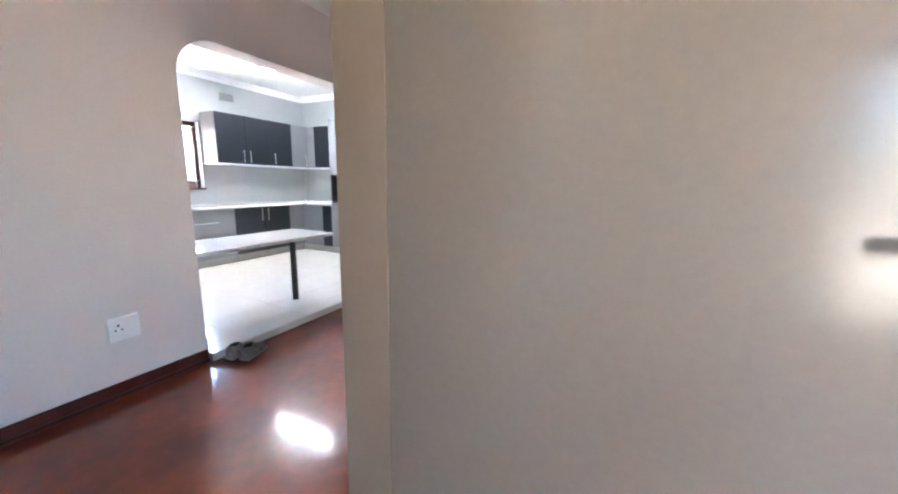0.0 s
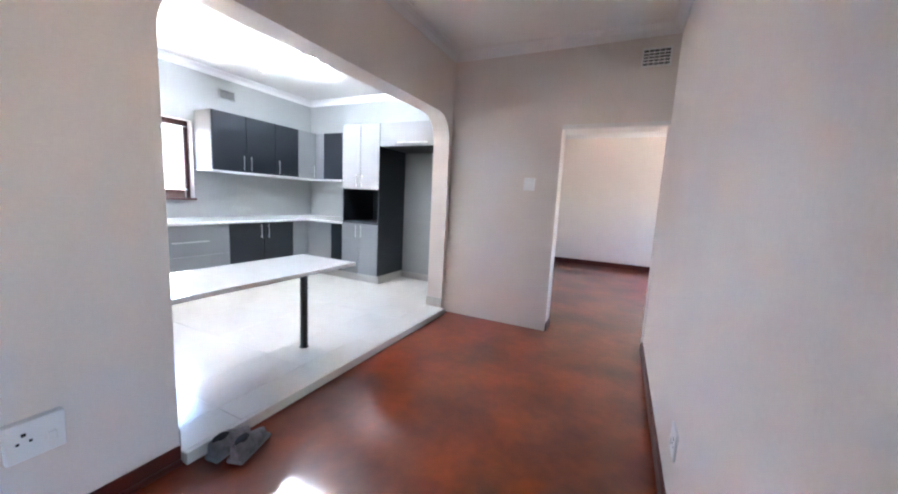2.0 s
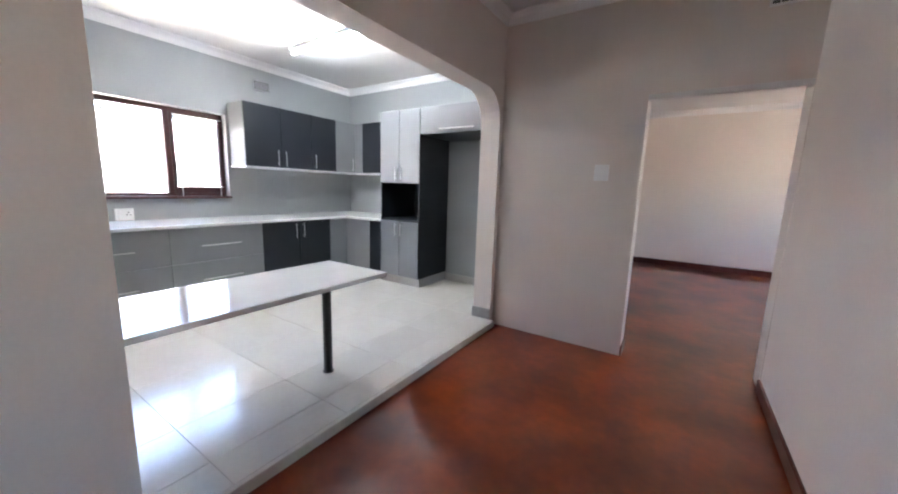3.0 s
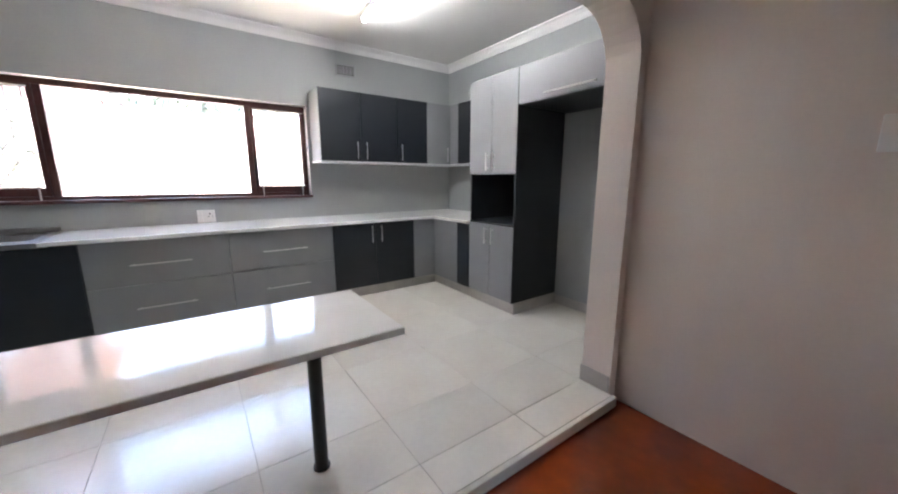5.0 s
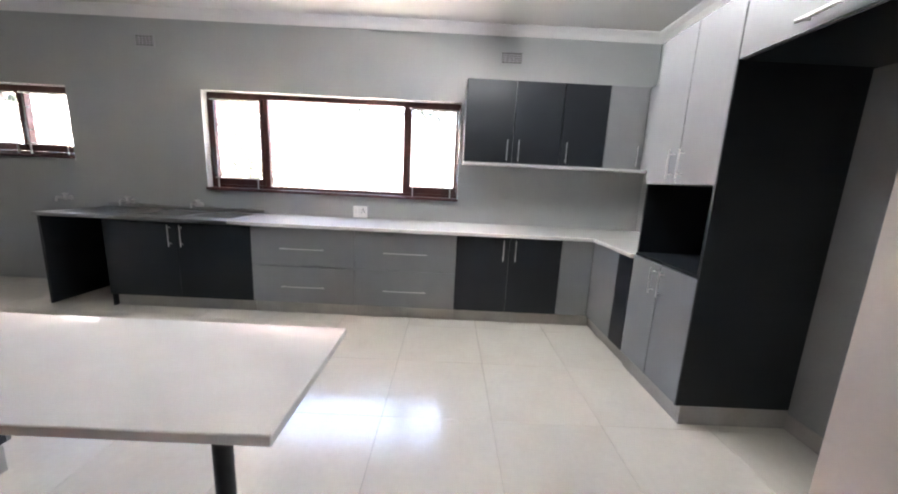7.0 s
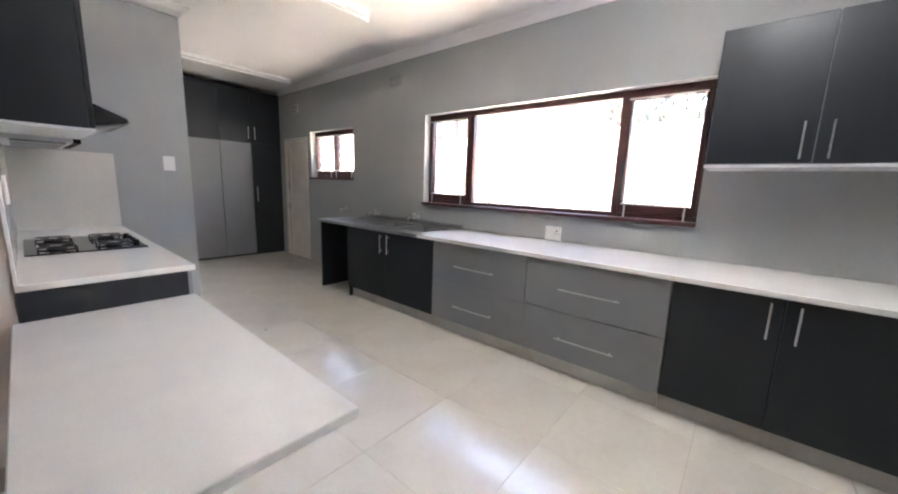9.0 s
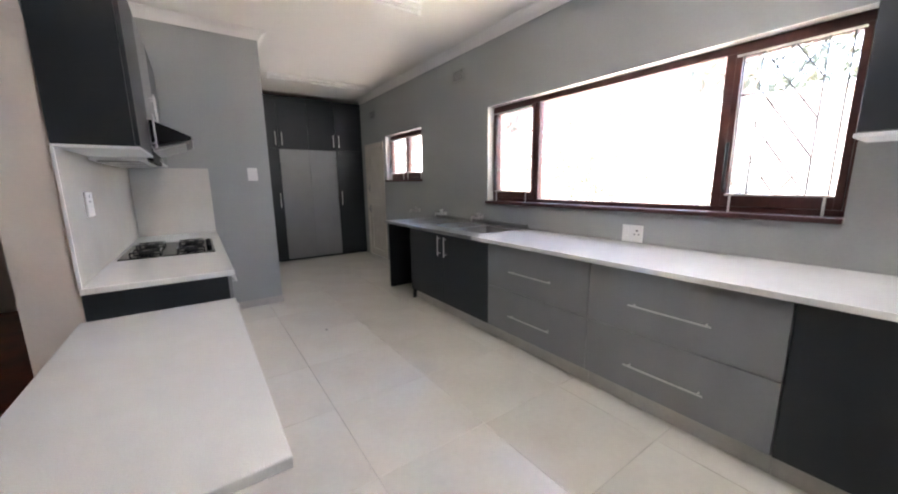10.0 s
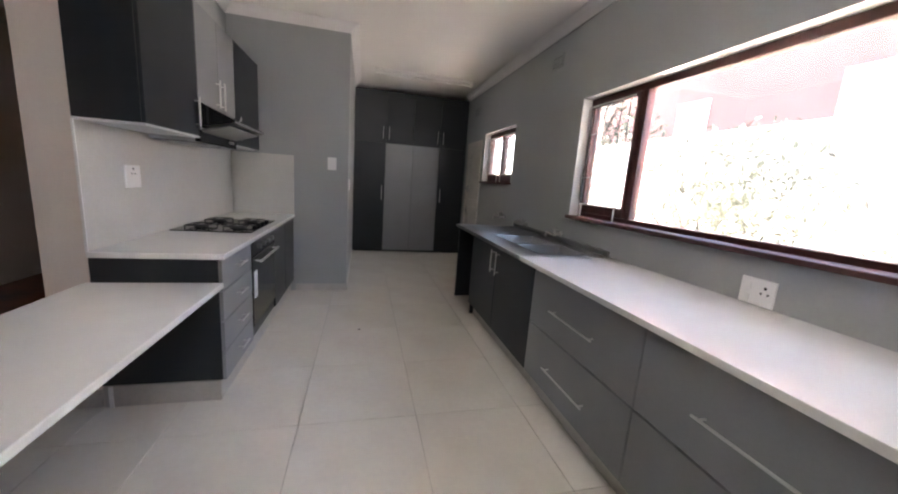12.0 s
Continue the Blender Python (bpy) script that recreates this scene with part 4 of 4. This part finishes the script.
LOOP = [(1.58, 1.37), (1.6, 1.33), (1.665, 1.284), (1.67, 1.255), (1.615, 1.246), (1.555, 1.262), (1.528, 1.295), (1.529, 1.33), (1.535, 1.37)]
sp.points.add(N_CORD - 1)


def cord_at(u):
    """A smooth curve through the loop's inner corners."""
    u = 1 + u * (len(LOOP) - 3) * 0.9999
    i, f = int(u), u % 1
    p0, p1, p2, p3 = (Vector(LOOP[i + k]) for k in (-1, 0, 1, 2))
    return 0.5 * (2 * p1 + (p2 - p0) * f + (2 * p0 - 5 * p1 + 4 * p2 - p3) * f * f + (3 * p1 - p0 - 3 * p2 + p3) * f ** 3)


for k in range(N_CORD):
    u = k / (N_CORD - 1)
    c = cord_at(u)
    h = 2 * math.pi * TURNS * u
    sp.points[k].co = (XR - 0.036 + 0.0026 * math.sin(h), c.x + 0.0026 * math.cos(h) * 0.7, c.y + 0.0026 * math.cos(h) * 0.7, 1)
tmp = new("cord_curve", cu)
bpy.context.view_layer.update()
me = bpy.data.meshes.new_from_object(tmp.evaluated_get(bpy.context.evaluated_depsgraph_get()))
bpy.data.objects.remove(tmp)
me.materials.clear()
me.materials.append(GREY_CORD)
cord = new("cord", me)
cord.parent = t
cord.matrix_parent_inverse = t.matrix_world.inverted()


# shoes by the step
def shoe(at, turn, label):
    t = thing("shoe", (0, 0, 0), label, "shoe", "shoes by the step")
    n, ring = 12, 12
    bm = bmesh.new()
    rows = []
    for i in range(n):
        u = i / (n - 1)
        x = -0.13 + 0.26 * u
        w = 0.034 + 0.014 * math.sin(math.pi * min(1, u * 1.15)) - (0.022 if u > 0.95 else 0) - (0.012 if u < 0.03 else 0)
        h = 0.075 - 0.045 * max(0, (u - 0.35) / 0.65) ** 0.8
        rows.append([bm.verts.new((x, w * math.cos(a), 0.02 + h * max(0, math.sin(a)) ** 0.7 * (0.75 if u < 0.4 and math.sin(a) > 0.95 else 1))) for a in np.linspace(0, math.pi, ring)])
    for i in range(n - 1):
        for k in range(ring - 1):
            bm.faces.new([rows[i][k], rows[i + 1][k], rows[i + 1][k + 1], rows[i][k + 1]])
    bm.faces.new(rows[0]), bm.faces.new(rows[-1])
    part("upper", bm, SHOE_GREY, t, "grey mesh upper", True)
    bm = bmesh.new()
    box(bm, -0.135, 0.135, -0.044, 0.044, 0.0, 0.024, bevel=0.01, seg=2)
    part("sole", bm, SHOE_SOLE, t, "pale rubber sole", True)
    bm = bmesh.new()
    bmesh.ops.create_uvsphere(bm, u_segments=14, v_segments=8, radius=1, matrix=Matrix.Translation((-0.065, 0, 0.085)) @ Matrix.Diagonal((0.052, 0.026, 0.014, 1)))
    part("opening", bm, SHOE_DARK, t, "dark opening", True)
    for k in range(4):
        bm = bmesh.new()
        x = 0.0 + 0.018 * k
        rod(bm, (x, -0.026, 0.082 - 0.009 * k), (x + 0.006, 0.026, 0.082 - 0.009 * k), 0.003, 6)
        part("lace", bm, SHOE_SOLE, t)
    t.matrix_world = pose(*at, 0, 0, turn) @ Matrix.Diagonal((0.85, 1.0, 1.15, 1))


shoe((-2.85, 2.36, ZH), 98, "worn grey trainer on the red floor")
shoe((-2.757, 2.40, ZH), 108, "worn grey trainer beside its pair")

bm = bmesh.new()
bmesh.ops.create_icosphere(bm, subdivisions=1, radius=1, matrix=Matrix.Translation((-4.5, 1.26, 0.004)) @ Matrix.Diagonal((0.012, 0.007, 0.004, 1)))
tagged(part("crumb", bm, SHOE_DARK), "tiny dark crumb on the pale tile floor", "crumb")

# ---- outside ----
bm = bmesh.new()
box(bm, -400, 400, -400, 400, -0.7, -0.21)
S("ground", bm, GRASS, "dry sandy earth ground", "ground")
bm = bmesh.new()
box(bm, XW - 3.2, XW - 0.22, -6, 12, -0.3, -0.12)
S("pavement", bm, PAVING, "pale concrete yard paving", "paving")
# unseen wall added to limit the daylight on the open door leaf
S("wall_unseen_porch_south", slab_holes(bmesh.new(), "y", -1.75, -1.6, XR + 0.12, 2.6, -0.2, ZC + 0.1, [(1.2, 1.7, 0.4, 2.05)]), [PAINT_HALL, PAINT_REVEAL], "unseen warm white porch wall, added to dim the entrance, with an opening")
# unseen wall; its opening is invented, to send daylight into the hall
S("wall_unseen_porch_east", slab_holes(bmesh.new(), "x", 2.4, 2.6, -1.6, YX, -0.2, ZC + 0.1, [(-0.6, 0.15, 0.6, 2.1)]), [PAINT_HALL, PAINT_REVEAL], "unseen warm white porch wall, opening added to light the hall")
# unseen cover added to stop sun and sky reaching the entrance from above
bm = bmesh.new()
box(bm, XR + 0.1, 2.6, -1.75, YX + 0.1, ZC + 0.1, ZC + 0.15)
S("ceiling_unseen_porch", bm, CEILING, "unseen white porch ceiling, added to block the sun", "ceiling")
bm = bmesh.new()
box(bm, 0.3, 2.6, -3, 4.9, -0.3, ZH - 0.03)
S("porch_floor", bm, PAVING, "pale concrete porch floor", "floor")
t = thing("garden_wall", (-10.4, 3, -0.2), "white rendered garden retaining wall", "wall")
P("wall", GARDEN_WALL, t, (-10.6, -10.35, -9, 14, -0.3, 2.44), bevel=0.01)
P("coping", GARDEN_WALL, t, (-10.66, -10.29, -9, 14, 2.44, 2.5), bevel=0.01)
t = thing("neighbour_house", (-17, -2, 0), "terracotta-pink rendered neighbouring house with tiled roof", "house")
P("wall", HOUSE_PINK, t, (-22, -16, -18, -0.6, -0.3, 7.2), bevel=0.02)
bm = bmesh.new()
box(bm, -22.6, -15.4, -18.6, 0.0, 7.2, 7.45)
part("roof", bm, ROOF_TILE, t)
for y in (-15.0, -6.8, -1.95):
    for z in (0.7, 3.6):
        w = P("window", PAINT_REVEAL, t, (-15.99, -15.95, y - 0.65, y + 0.65, z, z + 1.2), bevel=0.005, label="white-framed window")
        P("pane", PANE_DARK, w, (-15.95, -15.94, y - 0.57, y - 0.04, z + 0.08, z + 1.12), bevel=0)
        P("pane", PANE_DARK, w, (-15.95, -15.94, y + 0.04, y + 0.57, z + 0.08, z + 1.12), bevel=0)


def shrub(at, size, label):
    t = thing("shrub", at, label, "shrub", "garden shrubs")
    rng = random.Random(int(at[1] * 100) + 7)
    bm = bmesh.new()
    for k in range(5):
        a = rng.uniform(0, 6.28)
        rod(bm, at, (at[0] + 0.5 * size * math.cos(a), at[1] + 0.5 * size * math.sin(a), at[2] + size * rng.uniform(0.5, 0.9)), 0.03 * size, 6, 0.008)
    part("trunk", bm, WOOD, t)
    bm = bmesh.new()
    for k in range(2600):
        d = Vector((rng.gauss(0, 1), rng.gauss(0, 1), rng.gauss(0, 1))).normalized() * rng.random() ** 0.5
        c = Vector(at) + Vector((d.x * 0.55 * size, d.y * 0.6 * size, (0.65 + d.z * 0.45) * size))
        m = Matrix.Translation(c) @ Euler([rng.uniform(0, 6.28) for _ in range(3)]).to_matrix().to_4x4()
        l = rng.uniform(0.012, 0.03) * size
        bm.faces.new([bm.verts.new(m @ Vector(p)) for p in ((-l, 0, 0), (0, -l * 0.4, 0.01), (l, 0, 0), (0, l * 0.4, 0.01))])
    part("crown", bm, LEAF, t, "green leaves")


for at, size in (((-9.75, 0.1, -0.21), 2.35), ((-9.8, 2.4, -0.21), 1.4), ((-12.2, -1.6, -0.21), 3.0), ((-11.8, -7.0, -0.21), 4.6), ((-13.5, 3.4, -0.21), 4.8)):
    shrub(at, size, "leafy green garden shrub by the wall")
for at, size in (((5.0, -3.2, -0.21), 2.4), ((6.2, -0.6, -0.21), 2.0), ((4.2, -6.0, -0.21), 2.8)):
    shrub(at, size, "leafy green shrub beside the porch")

# ---- floor tiles ----
px, py, gap = 0.638, 0.624, 0.0012
xs = [-4.195 + px * k for k in range(-4, 3)]
ys = [2.48 + py * k for k in range(-9, 7)]
shared = {}


def tile(parent, x0, x1, y0, y1):
    key = (round(x1 - x0, 4), round(y1 - y0, 4))
    if key not in shared:
        bm = bmesh.new()
        box(bm, 0, key[0], 0, key[1], -0.007, 0.0, bevel=0.0012)
        shared[key] = mesh_of("tile", bm, TILE)
    ob = new("tile", shared[key])
    ob.parent = parent
    ob.location = (x0, y0, 0)


for a in xs:
    for b in ys:
        x0, x1 = max(a, XW) + gap, min(a + px, XK) - gap
        y0, y1 = max(b, -2.2) + gap, min(b + py, YN) - gap
        if x1 - x0 < 0.03 or y1 - y0 < 0.03:
            continue
        if x0 > XP - 0.05 and y1 < YP:
            continue
        if x0 < XP < x1 and y1 < YP:
            x1 = XP
        tile(floor_k, x0, x1, y0, y1)
for b in ys:
    y0, y1 = max(b, Y0 + 0.002) + gap, min(b + py, Y1 - 0.002) - gap
    if y1 - y0 > 0.03:
        tile(floor_k, XK + gap, XH + 0.023, y0, y1)
